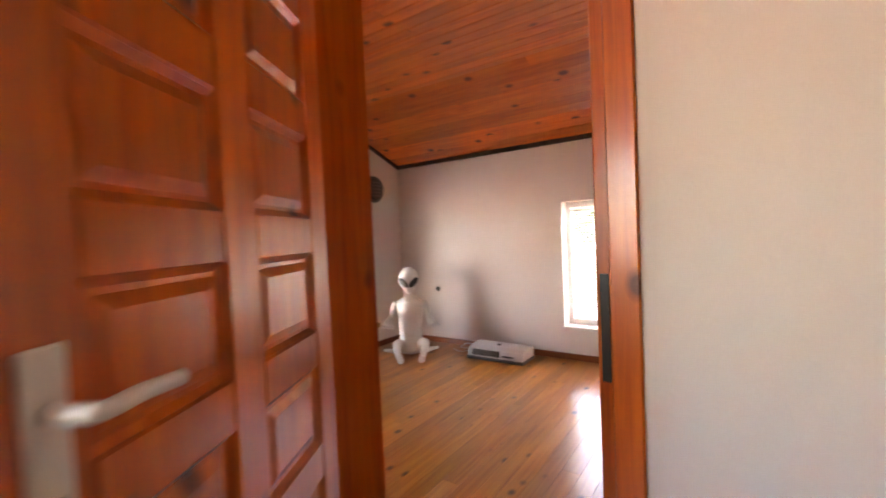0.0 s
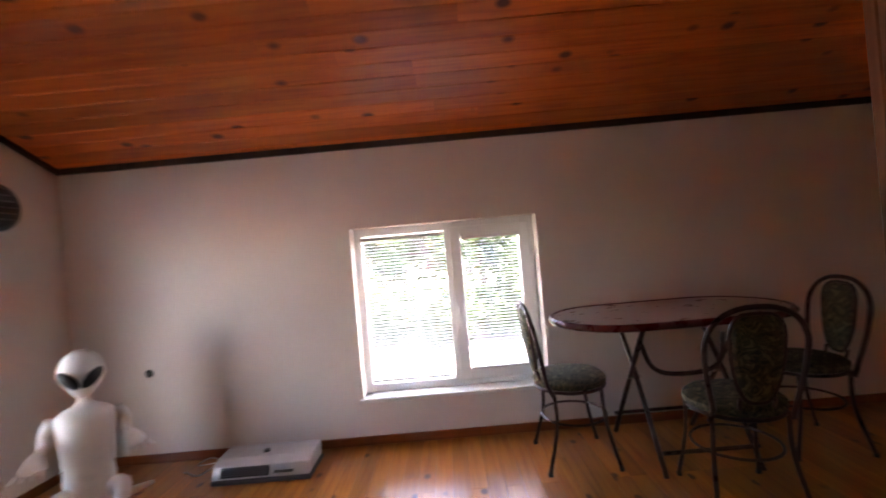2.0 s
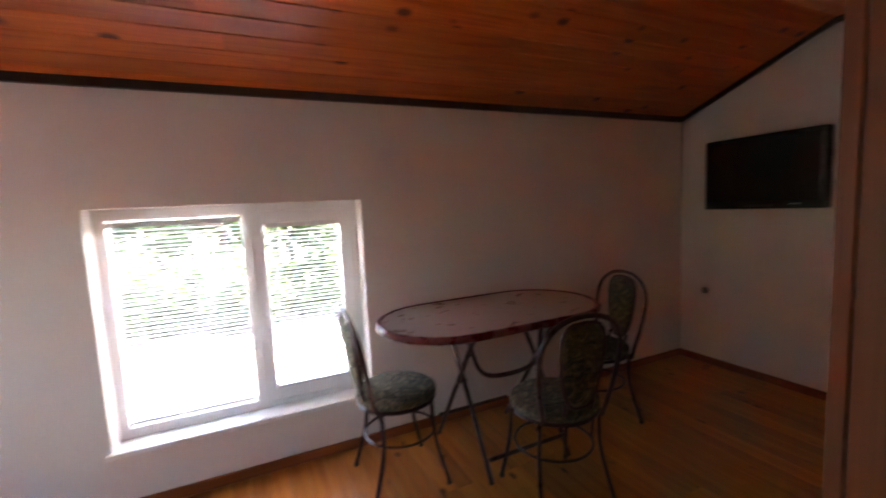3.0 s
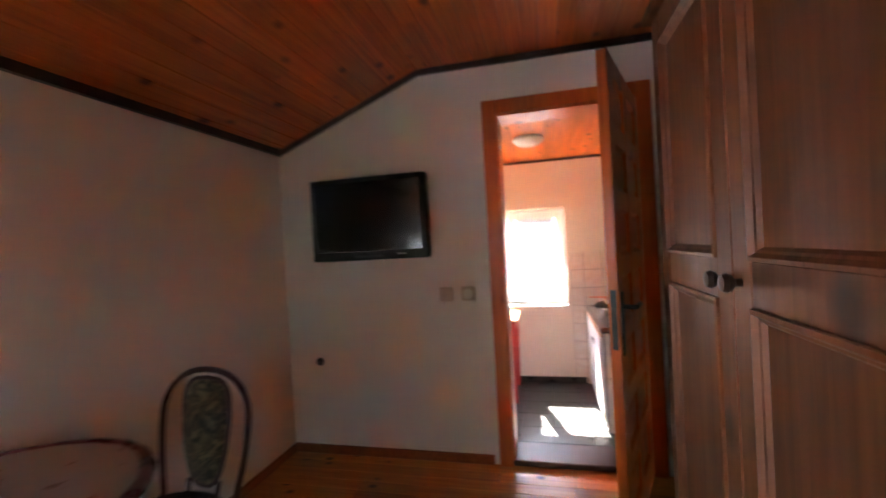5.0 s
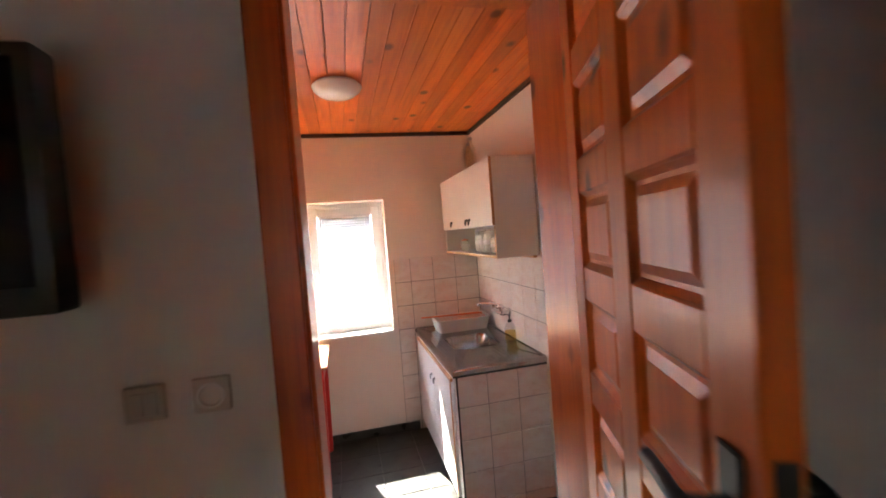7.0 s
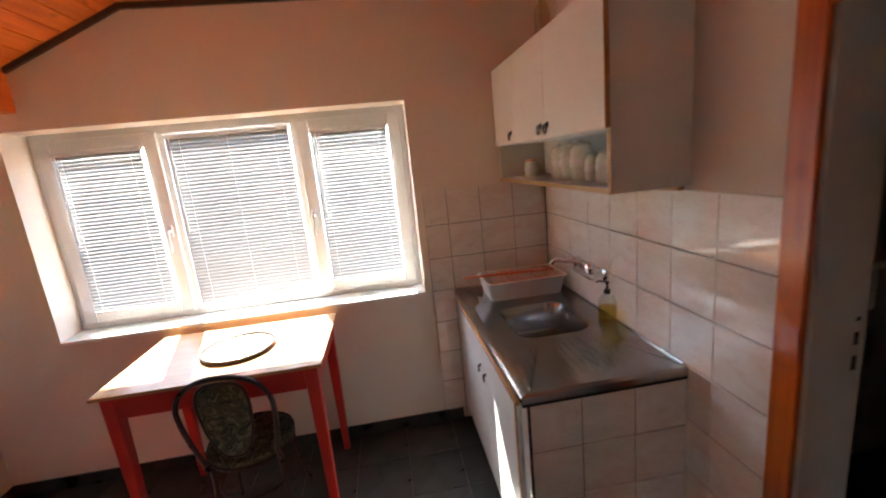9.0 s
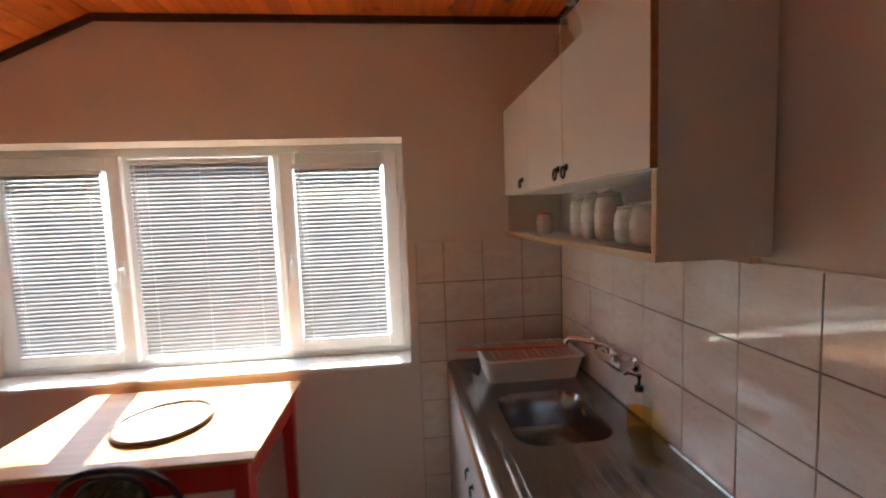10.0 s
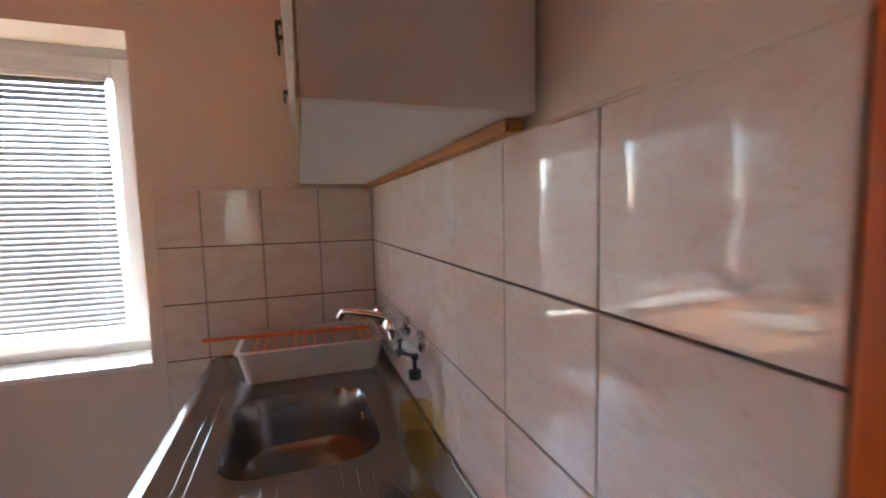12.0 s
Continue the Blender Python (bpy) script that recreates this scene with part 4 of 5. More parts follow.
# ---- on the walls ----
vent = thing("wall_vent", (WEST, 4.175, 1.662), "round black wall vent cover with grey rim", "vent")
part("rim", placed(lathe([(0.138, 0.0), (0.142, 0.01), (0.138, 0.03), (0.122, 0.034), (0.118, 0.03)], 40), pose(WEST + 0.0005, 4.175, 1.662, 0, 90, 0)), M_GREYP, vent, "grey rim", True)
part("disc", placed(lathe([(0.119, 0.004), (0.119, 0.036), (0.11, 0.046), (0.05, 0.05), (0.0, 0.05)], 40), pose(WEST + 0.0005, 4.175, 1.662, 0, 90, 0)), M_BLACK, vent, "", True)
for k in range(5):
    dz = -0.07 + 0.035 * k
    hw = math.sqrt(0.1 ** 2 - dz * dz)
    part("slot", box(WEST + 0.046, WEST + 0.053, 4.175 - hw, 4.175 + hw, 1.662 + dz - 0.004, 1.662 + dz + 0.004), M_GREYP, vent)

tv = thing("television", (EAST, 3.94, 1.2), "black flat-screen television hung on the wall", "television")
part("wall_bracket", bevelled(box(EAST - 0.075, EAST - 0.001, 3.78, 4.1, 1.34, 1.58), 0.004), M_GREYP, tv)
bm = bevelled(box(EAST - 0.15, EAST - 0.0755, 3.576, 4.304, 1.208, 1.702), 0.010, 2)
case = part("case", bm, M_BLACK, tv, "", True)
part("screen", box(EAST - 0.1515, EAST - 0.1502, 3.606, 4.274, 1.262, 1.672), M_SCREEN, case)
part("indicator", box(EAST - 0.153, EAST - 0.1502, 3.70, 3.76, 1.236, 1.242), M_SILVER, case)
part("speaker_strip", bevelled(box(EAST - 0.152, EAST - 0.1502, 3.85, 4.03, 1.222, 1.238), 0.0008), M_GREYP, case)

for at, turn in (((-1.781, NORTH, 0.552), 0), ((EAST, 4.386, 0.557), -90)):
    sock = thing("cable_socket", at, "small round black cable socket in the wall", "socket", "wall sockets")
    m = Matrix.Translation(at) @ pose(0, 0, 0, 90, 0, turn)
    part("plate", placed(lathe([(0.026, 0.0), (0.026, 0.006), (0.02, 0.012), (0.0, 0.0125)], 20), m), M_BLACK, sock, "", True)
    part("pin", placed(lathe([(0.008, 0.012), (0.007, 0.022), (0.0, 0.022)], 12), m), M_GREYP, sock, "", True)
for y, two in ((3.516, True), (3.382, False)):
    sw = thing("light_switch", (EAST, y, 0.976), "beige plastic wall switch plate" if two else "beige round wall power socket", "switch", "switches by the kitchen door")
    plate = part("plate", bevelled(box(EAST - 0.011, EAST - 0.0005, y - 0.041, y + 0.041, 0.935, 1.017), 0.004), M_SWITCH, sw)
    if two:
        part("rocker", bevelled(box(EAST - 0.0155, EAST - 0.0112, y - 0.026, y - 0.001, 0.95, 1.002), 0.002), M_SWITCH, plate)
        part("rocker", bevelled(box(EAST - 0.0155, EAST - 0.0112, y + 0.001, y + 0.026, 0.95, 1.002), 0.002), M_SWITCH, plate)
    else:
        part("cup", placed(lathe([(0.029, 0.0), (0.03, 0.006), (0.024, 0.006), (0.022, 0.002)], 24), pose(EAST - 0.011, y, 0.976, 0, -90, 0)), M_WHITEP, plate, "", True)

# ---- kitchen worktop unit ----
CX0, CTOP, CFY = 4.895, 0.487, 2.478
CZS = [CTOP - 0.037 - 0.2 * k for k in range(5)] + [KF]
sink_unit = thing("sink_cabinet", (5.5, 2.15, KF), "white two-door sink cabinet with tiled end panel", "cabinet")
part("end_wall", box(CX0, CX0 + 0.06, KS + 0.0095, CFY - 0.012, KF, CTOP - 0.036), M_GROUT, sink_unit)
part("carcass", box(CX0 + 0.061, KE - 0.012, KS + 0.0095, CFY - 0.03, KF + 0.08, CTOP - 0.2), M_LAMW, sink_unit)
part("corner_strip", bevelled(box(CX0 - 0.007, CX0 + 0.004, CFY - 0.011, CFY + 0.0, KF, CTOP - 0.037), 0.001), M_BLACK, sink_unit)
part("front_post", bevelled(box(CX0 + 0.005, CX0 + 0.075, CFY - 0.029, CFY - 0.004, KF, CTOP - 0.038), 0.002), M_LAMW, sink_unit)
part("top_rail", bevelled(box(CX0 + 0.076, KE - 0.013, CFY - 0.029, CFY - 0.004, CTOP - 0.11, CTOP - 0.038), 0.002), M_LAMW, sink_unit)
part("plinth", box(CX0 + 0.076, KE - 0.013, CFY - 0.06, CFY - 0.045, KF, KF + 0.079), M_LAMW, sink_unit)
for a, b, hx in ((CX0 + 0.08, 5.52, 5.47), (5.524, KE - 0.014, 5.575)):
    d = part("door", bevelled(box(a, b, CFY - 0.004, CFY + 0.012, KF + 0.085, CTOP - 0.10), 0.002), M_LAMW, sink_unit)
    part("edge_strip", bevelled(box(a, b, CFY - 0.003, CFY + 0.016, CTOP - 0.099, CTOP - 0.078), 0.003), M_BATTEN, d, "orange wooden top strip")
    part("edge_post", bevelled(box(a - 0.0, a + 0.018, CFY + 0.0122, CFY + 0.017, KF + 0.085, CTOP - 0.10), 0.001), M_BATTEN, d, "orange wooden edge") if a < 5.2 else None
    bm = lathe([(0.011, 0.0), (0.011, 0.003), (0.005, 0.005), (0.005, 0.014), (0.0, 0.015)], 12)
    hd = part("handle", placed(bm, pose(hx, CFY + 0.012, 0.25, -90)), M_BLACK, d, "black ring pull", True)
    part("ring", tube([(hx + 0.015 * math.cos(a2), CFY + 0.024, 0.232 + 0.018 * math.sin(a2)) for a2 in np.linspace(0, 2 * math.pi, 17)[:-1]], 0.003, 6, closed=True), M_BLACK, hd, "", True)

# steel top with pressed bowl and drainer
top = thing("sink_worktop", (5.5, 2.18, CTOP), "stainless steel sink top with bowl and ribbed drainer", "sink")
SX0, SX1, SY0, SY1 = 4.882, KE - 0.0095, KS + 0.0095, 2.498
bx0, bx1, by0, by1, br = 5.315, 5.715, 2.005, 2.355, 0.085


def rounded(x0, x1, y0, y1, r, k=8):
    pts = []
    for cx, cy, a0 in ((x1 - r, y1 - r, 0), (x0 + r, y1 - r, 90), (x0 + r, y0 + r, 180), (x1 - r, y0 + r, 270)):
        pts += [(cx + r * math.cos(radians(a0 + 90 * j / (k - 1))), cy + r * math.sin(radians(a0 + 90 * j / (k - 1)))) for j in range(k)]
    return pts


bm = bmesh.new()
inner = rounded(bx0, bx1, by0, by1, br)
rect = rounded(SX0 + 0.012, SX1 - 0.003, SY0 + 0.003, SY1 - 0.03, 0.002)
loops = [[bm.verts.new((x, y, z)) for x, y in ring] for ring, z in (
    (rounded(SX0, SX1, SY0, SY1, 0.004), CTOP - 0.036), (rounded(SX0, SX1, SY0, SY1, 0.004), CTOP - 0.011),
    (rounded(SX0 + 0.010, SX1, SY0, SY1 - 0.026, 0.004), CTOP), (rounded(SX0 + 0.024, SX1 - 0.003, SY0 + 0.003, SY1 - 0.035, 0.004), CTOP),
    (rounded(SX0 + 0.030, SX1 - 0.006, SY0 + 0.006, SY1 - 0.043, 0.006), CTOP - 0.006),
    (rounded(bx0 - 0.02, bx1 + 0.02, by0 - 0.02, by1 + 0.02, br + 0.02), CTOP - 0.006), (inner, CTOP - 0.012),
    (rounded(bx0 + 0.008, bx1 - 0.008, by0 + 0.008, by1 - 0.008, br), CTOP - 0.03), (rounded(bx0 + 0.02, bx1 - 0.02, by0 + 0.02, by1 - 0.02, br), CTOP - 0.15),
    (rounded(bx0 + 0.045, bx1 - 0.045, by0 + 0.045, by1 - 0.045, br), CTOP - 0.168))]
for a, b in zip(loops, loops[1:]):
    n = len(a)
    for k in range(n):
        bm.faces.new((a[k], a[(k + 1) % n], b[(k + 1) % n], b[k]))
bm.faces.new(loops[-1])
part("steel_top", bm, M_STEEL, top, "", True)
for k in range(11):
    y = 2.05 + 0.03 * k
    part("drainer_rib", tube([(4.965, y, CTOP - 0.0095), (5.0, y, CTOP - 0.0092), (5.24, y, CTOP - 0.0092), (5.265, y, CTOP - 0.0095)], 0.0045, 6), M_STEEL, top, "", True)
for y in (2.395, 2.42):
    part("pressed_ridge", tube([(4.96, y, CTOP - 0.0095), (4.99, y, CTOP - 0.0085), (5.74, y, CTOP - 0.0085), (5.77, y, CTOP - 0.0095)], 0.0032, 8), M_STEEL, top, "", True)
part("end_band", bevelled(box(SX0 + 0.003, SX0 + 0.012, SY0 + 0.002, SY1 - 0.004, CTOP - 0.050, CTOP - 0.0362), 0.001), M_BLACK, top, "black band under the steel edge")
part("drain", lathe([(0.036, 0.0), (0.034, 0.004), (0.02, 0.001), (0.0, 0.0)], 20, (5.51, 2.18, CTOP - 0.1685)), M_CHROME, top, "", True)
part("overflow", placed(lathe([(0.018, 0), (0.016, 0.004), (0.0, 0.004)], 16), pose(5.58, by0 + 0.017, CTOP - 0.055, -90)), M_CHROME, top, "", True)

# wall tap
tap = thing("wall_tap", (5.52, KS + 0.008, 0.675), "chrome wall-mounted mixer tap with swivel spout", "tap")
WT = KS + 0.008
for x in (5.445, 5.595):
    part("flange", placed(lathe([(0.03, 0.0), (0.029, 0.008), (0.015, 0.014), (0.015, 0.05)], 18), pose(x, WT, 0.675, -90)), M_CHROME, tap, "", True)
part("body", tube([(5.42, WT + 0.06, 0.675), (5.45, WT + 0.06, 0.675), (5.59, WT + 0.06, 0.675), (5.62, WT + 0.06, 0.675)], [0.021, 0.024, 0.024, 0.021], 16), M_CHROME, tap, "", True)
for x in (5.445, 5.595):
    kn = part("knob", lathe([(0.012, 0.0), (0.014, 0.02), (0.024, 0.026), (0.026, 0.04), (0.02, 0.05), (0.0, 0.052)], 10, (x, WT + 0.075, 0.69)), M_CHROME, tap, "", True)
part("spout", tube(smooth_path([(5.52, WT + 0.06, 0.69), (5.52, WT + 0.065, 0.715), (5.535, WT + 0.085, 0.728), (5.575, WT + 0.13, 0.732), (5.615, WT + 0.175, 0.732), (5.63, WT + 0.19, 0.712)], 5), 0.0105, 10), M_CHROME, tap, "", True)

# dish rack with orange rack inside
rack = thing("dish_rack", (5.9, 2.13, CTOP - 0.006), "white plastic dish rack with orange insert", "dish rack")
RX0, RX1, RY0, RY1, RZ = 5.80, 6.06, 1.915, 2.365, CTOP - 0.0055
bm = bmesh.new()
loops = [[bm.verts.new((x, y, z)) for x, y in rounded(RX0 + i, RX1 - i, RY0 + i, RY1 - i, 0.03)] for i, z in ((0.02, RZ), (0.0, RZ + 0.098), (-0.008, RZ + 0.101), (-0.008, RZ + 0.107), (0.006, RZ + 0.107), (0.026, RZ + 0.008))]
for a, b in zip(loops, loops[1:]):
    n = len(a)
    for k in range(n):
        bm.faces.new((a[k], a[(k + 1) % n], b[(k + 1) % n], b[k]))
bm.faces.new(loops[0][::-1])
bm.faces.new(loops[-1])
part("tray", bm, M_WHITEP, rack, "", True)
for k in range(13):
    y = RY0 + 0.04 + 0.03 * k
    part("rib", tube(smooth_path([(RX0 + 0.015, y, RZ + 0.104), (RX0 + 0.06, y, RZ + 0.108), (RX1 - 0.06, y, RZ + 0.108), (RX1 - 0.015, y, RZ + 0.104)], 3), 0.003, 6), M_ORANGE, rack, "orange rib", True)
part("rail", tube([(5.92, RY0 + 0.03, RZ + 0.116), (5.92, RY1 + 0.11, RZ + 0.13)], 0.006, 8), M_ORANGE, rack, "orange long bar", True)
part("rail", tube([(RX0 + 0.02, RY0 + 0.03, RZ + 0.1), (RX0 + 0.02, RY1 - 0.03, RZ + 0.1)], 0.005, 8), M_ORANGE, rack, "orange long bar", True)

soap = thing("soap_dispenser", (5.345, 1.93, CTOP - 0.006), "clear pump bottle half full of yellow soap", "soap bottle")
part("bottle", lathe([(0.036, 0.0), (0.040, 0.006), (0.040, 0.10), (0.030, 0.125), (0.014, 0.135), (0.014, 0.145)], 20, (5.345, 1.928, CTOP - 0.0058)), M_JARGLASS, soap, "", True)
part("soap", lathe([(0.035, 0.002), (0.0385, 0.008), (0.0385, 0.075), (0.0, 0.0755)], 20, (5.345, 1.928, CTOP - 0.0055)), M_SOAP, soap, "yellow liquid soap", True)
pump = part("pump", lathe([(0.015, 0.14), (0.015, 0.158), (0.005, 0.16), (0.005, 0.185), (0.009, 0.186), (0.009, 0.197), (0.0, 0.198)], 14, (5.345, 1.928, CTOP - 0.0055)), M_BLACK, soap, "black pump head", True)
part("nozzle", tube([(5.345, 1.928, CTOP + 0.187), (5.375, 1.95, CTOP + 0.187), (5.385, 1.957, CTOP + 0.178)], 0.0045, 8), M_BLACK, pump, "", True)

# ---- wall cabinet ----
UX0, UX1, UY1, UZ0, UZ1 = 4.895, 6.14, 2.157, 1.122, 1.745
UD = 1.325
wall_cab = thing("wall_cabinet", (5.5, KS, UZ0), "cream wall cabinet with open shelf below its doors", "cabinet")
UY0 = KS + 0.009
part("side", bevelled(box(UX0, UX0 + 0.018, UY0, UY1, UZ0, UZ1), 0.0015), M_LAM, wall_cab)
part("side", bevelled(box(UX1 - 0.018, UX1, UY0, UY1, UZ0, UZ1), 0.0015), M_LAM, wall_cab)
part("bottom", bevelled(box(UX0 + 0.0185, UX1 - 0.0185, UY0, UY1 - 0.001, UZ0, UZ0 + 0.018), 0.0015), M_LAMW, wall_cab)
part("bottom_edge", bevelled(box(UX0 + 0.0, UX1, UY1 + 0.0002, UY1 + 0.004, UZ0, UZ0 + 0.019), 0.0008), M_CUPEDGE, wall_cab, "oak edge strip")
part("side_edge", bevelled(box(UX0, UX0 + 0.018, UY1 + 0.0002, UY1 + 0.003, UZ0 + 0.0195, UD - 0.002), 0.0008), M_CUPEDGE, wall_cab, "oak edge strip")
part("shelf", box(UX0 + 0.0185, UX1 - 0.0185, UY0 + 0.006, UY1 - 0.002, UD, UD + 0.016), M_LAMW, wall_cab)
part("top", bevelled(box(UX0 + 0.0185, UX1 - 0.0185, UY0, UY1 - 0.001, UZ1 - 0.018, UZ1), 0.0015), M_LAM, wall_cab)
part("back", box(UX0 + 0.0185, UX1 - 0.0185, UY0, UY0 + 0.004, UZ0 + 0.0185, UZ1 - 0.0185), M_LAMW, wall_cab)
for a, b, hx in ((UX0 + 0.001, 5.378, 5.345), (5.381, 5.758, 5.418), (5.761, UX1 - 0.001, 5.83)):
    d = part("door", bevelled(box(a, b, UY1 + 0.0005, UY1 + 0.0175, UD + 0.002, UZ1 - 0.002), 0.0015), M_LAM, wall_cab)
    if a < 5:
        part("door_edge", box(a - 0.0015, a - 0.0001, UY1 + 0.0005, UY1 + 0.0175, UD + 0.002, UZ1 - 0.002), M_BATTEN, d, "bare wooden door edge")
    bm = lathe([(0.012, 0.0), (0.012, 0.003), (0.005, 0.005), (0.005, 0.015), (0.0, 0.016)], 12)
    hd = part("handle", placed(bm, pose(hx, UY1 + 0.0175, UD + 0.055, -90)), M_BLACK, d, "black ring pull", True)
    part("ring", tube([(hx + 0.014 * math.cos(a2), UY1 + 0.03, UD + 0.038 + 0.018 * math.sin(a2)) for a2 in np.linspace(0, 2 * math.pi, 17)[:-1]], 0.0032, 6, closed=True), M_BLACK, hd, "", True)
structure("batten", bevelled(box(UX0 + 0.03, UX1, KS + 0.0091, KS + 0.035, TOPT, UZ0 - 0.001), 0.002), M_BATTEN, "orange wooden batten under the wall cabinet", "batten")

# jars on the open shelf
def jar(at, r, h, label, lid):
    j = thing("storage_jar", at, label, "jar", "jars on the open shelf")
    body = part("jar", lathe([(r * 0.8, 0.0), (r, h * 0.12), (r, h * 0.7), (r * 0.8, h * 0.84), (r * 0.72, h * 0.86)], 20, at), M_CERAMIC, j, "", True)
    part("band", lathe([(r * 1.005, h * 0.36), (r * 1.02, h * 0.38), (r * 1.02, h * 0.52), (r * 1.005, h * 0.54)], 20, at), M_GREYPAINT, body, "", True)
    part("lid", lathe([(r * 0.84, h * 0.865), (r * 0.84, h * 0.92), (r * 0.4, h * 0.95), (r * 0.22, h * 0.96), (r * 0.24, h), (0.0, h * 1.01)], 20, at), lid, j, "", True)


zz = UZ0 + 0.0182
for x, r, h in ((4.98, 0.05, 0.125), (5.105, 0.052, 0.125), (5.215, 0.04, 0.115)):
    jar((x, 2.04, zz), r, h, "round grey-green ceramic jar with lid", M_CERAMIC)
for x, r, h in ((5.33, 0.045, 0.165), (5.435, 0.045, 0.165), (5.535, 0.042, 0.16)):
    jar((x, 2.04, zz), r, h, "tall patterned ceramic canister with lid", M_CERAMIC)
jar((5.88, 2.06, zz), 0.035, 0.10, "small pale spice jar", M_ORANGE)
for x, y, h in ((5.70, 2.03, 0.25), (5.59, 2.05, 0.27)):
    b = thing("glass_bottle", (x, y, UZ1), "empty smoky glass bottle on the cabinet", "bottle", "bottles on the cabinet")
    part("bottle", lathe([(0.036, 0.0), (0.038, 0.008), (0.038, h * 0.62), (0.03, h * 0.74), (0.015, h * 0.84), (0.014, h * 0.94)], 20, (x, y, UZ1 + 0.0002)), M_BROWNGLASS, b, "", True)
    part("cap", lathe([(0.016, h * 0.93), (0.016, h), (0.0, h)], 14, (x, y, UZ1)), M_SILVER, b, "", True)

# ---- red table and tray ----
ktable = thing("kitchen_table", (5.72, 3.715, KF), "red painted table with bare pine top", "table")
QX0, QX1, QY0, QY1, QZ = 5.44, 6.105, 3.235, 4.195, 0.452
part("tabletop", bevelled(box(QX0, QX1, QY0, QY1, QZ - 0.016, QZ), 0.002), M_KTAB, ktable, "worn pine tabletop")
for x in (QX0 + 0.025, QX1 - 0.085):
    for y in (QY0 + 0.025, QY1 - 0.085):
        bm = box(x, x + 0.06, y, y + 0.06, KF, QZ - 0.0165)
        for v in bm.verts:
            if v.co.z < 0:
                v.co.x += 0.012 * (1 if v.co.x < x + 0.03 else -1)
                v.co.y += 0.012 * (1 if v.co.y < y + 0.03 else -1)
        part("leg", bevelled(bm, 0.003), M_RED, ktable)
for a in ((QX0 + 0.03, QX0 + 0.05, QY0 + 0.086, QY1 - 0.086), (QX1 - 0.05, QX1 - 0.03, QY0 + 0.086, QY1 - 0.086), (QX0 + 0.086, QX1 - 0.086, QY0 + 0.03, QY0 + 0.05), (QX0 + 0.086, QX1 - 0.086, QY1 - 0.05, QY1 - 0.03)):
    part("apron", bevelled(box(*a, QZ - 0.125, QZ - 0.0165), 0.002), M_RED, ktable)
tray = thing("round_tray", (5.75, 3.68, QZ), "round white tray with faded printed picture", "tray")
part("tray", lathe([(0.13, 0.0), (0.16, 0.004), (0.172, 0.016), (0.168, 0.017), (0.15, 0.007), (0.0, 0.006)], 40, (5.75, 3.68, QZ + 0.0004)), M_PLATE, tray, "", True)
part("rim", tube([(5.75 + 0.17 * math.cos(a), 3.68 + 0.17 * math.sin(a), QZ + 0.0165) for a in np.linspace(0, 2 * math.pi, 41)[:-1]], 0.0065, 8, closed=True), M_TRIM, tray, "dark brown rim", True)

# ---- ceiling lamp ----
lamp = thing("ceiling_lamp", (5.0, 3.02, KH), "white opal glass dome ceiling lamp, unlit", "lamp")
part("base", lathe([(0.12, -0.018), (0.125, -0.012), (0.125, -0.001)], 32, (5.0, 3.02, KH)), M_WHITEP, lamp, "", True)
part("shade", lathe([(0.0, -0.085), (0.05, -0.082), (0.095, -0.068), (0.13, -0.042), (0.142, -0.02), (0.138, -0.014), (0.126, -0.014)], 36, (5.0, 3.02, KH)), M_OPAL, lamp, "", True)

# ---- back room ----
cistern = thing("cistern", (5.15, 0.98, 0.49), "white plastic cistern hung on the back room wall", "cistern")
part("tank", bevelled(box(5.04, 5.249, 0.90, 1.22, 0.49, 0.67), 0.018, 3), M_WHITEP, cistern, "", True)
lid = part("lid", bevelled(box(5.03, 5.249, 0.89, 1.23, 0.671, 0.705), 0.010, 2), M_WHITEP, cistern, "", True)
part("button", lathe([(0.022, 0.0), (0.021, 0.006), (0.0, 0.008)], 16, (5.13, 1.06, 0.705)), M_CHROME, lid, "chrome flush button", True)
part("flush_pipe", tube([(5.17, 1.06, KF), (5.17, 1.06, 0.49)], 0.018, 10), M_WHITEP, cistern, "", True)

# ---- outside ----
structure("ground", box(-300, 300, -300, 300, -1.1, -0.95), M_GROUND, "pale gravel ground round the house", "ground")


def leaf_crown(centre, r, count, seed, size):
    rng = random.Random(seed)
    bm = bmesh.new()
    clumps = []
    for _ in range(22):
        d = Vector((rng.gauss(0, 1), rng.gauss(0, 1), rng.gauss(0, 0.8))).normalized() * rng.uniform(0.35, 1.0)
        clumps.append((Vector((d.x * r, d.y * r, d.z * r * 0.9)), r * rng.uniform(0.22, 0.42)))
    for _ in range(count):
        c, cr = rng.choice(clumps)
        p = Vector(centre) + c + Vector((rng.gauss(0, 1), rng.gauss(0, 1), rng.gauss(0, 1))) * cr * 0.55
        a = Vector((rng.gauss(0, 1), rng.gauss(0, 1), rng.gauss(0, 1))).normalized() * size * rng.uniform(0.6, 1.2)
        b = a.orthogonal().normalized() * size * 0.45
        v = [bm.verts.new(q) for q in (p - a, p + b, p + a, p - b)]
        bm.faces.new(v)
    return bm, clumps


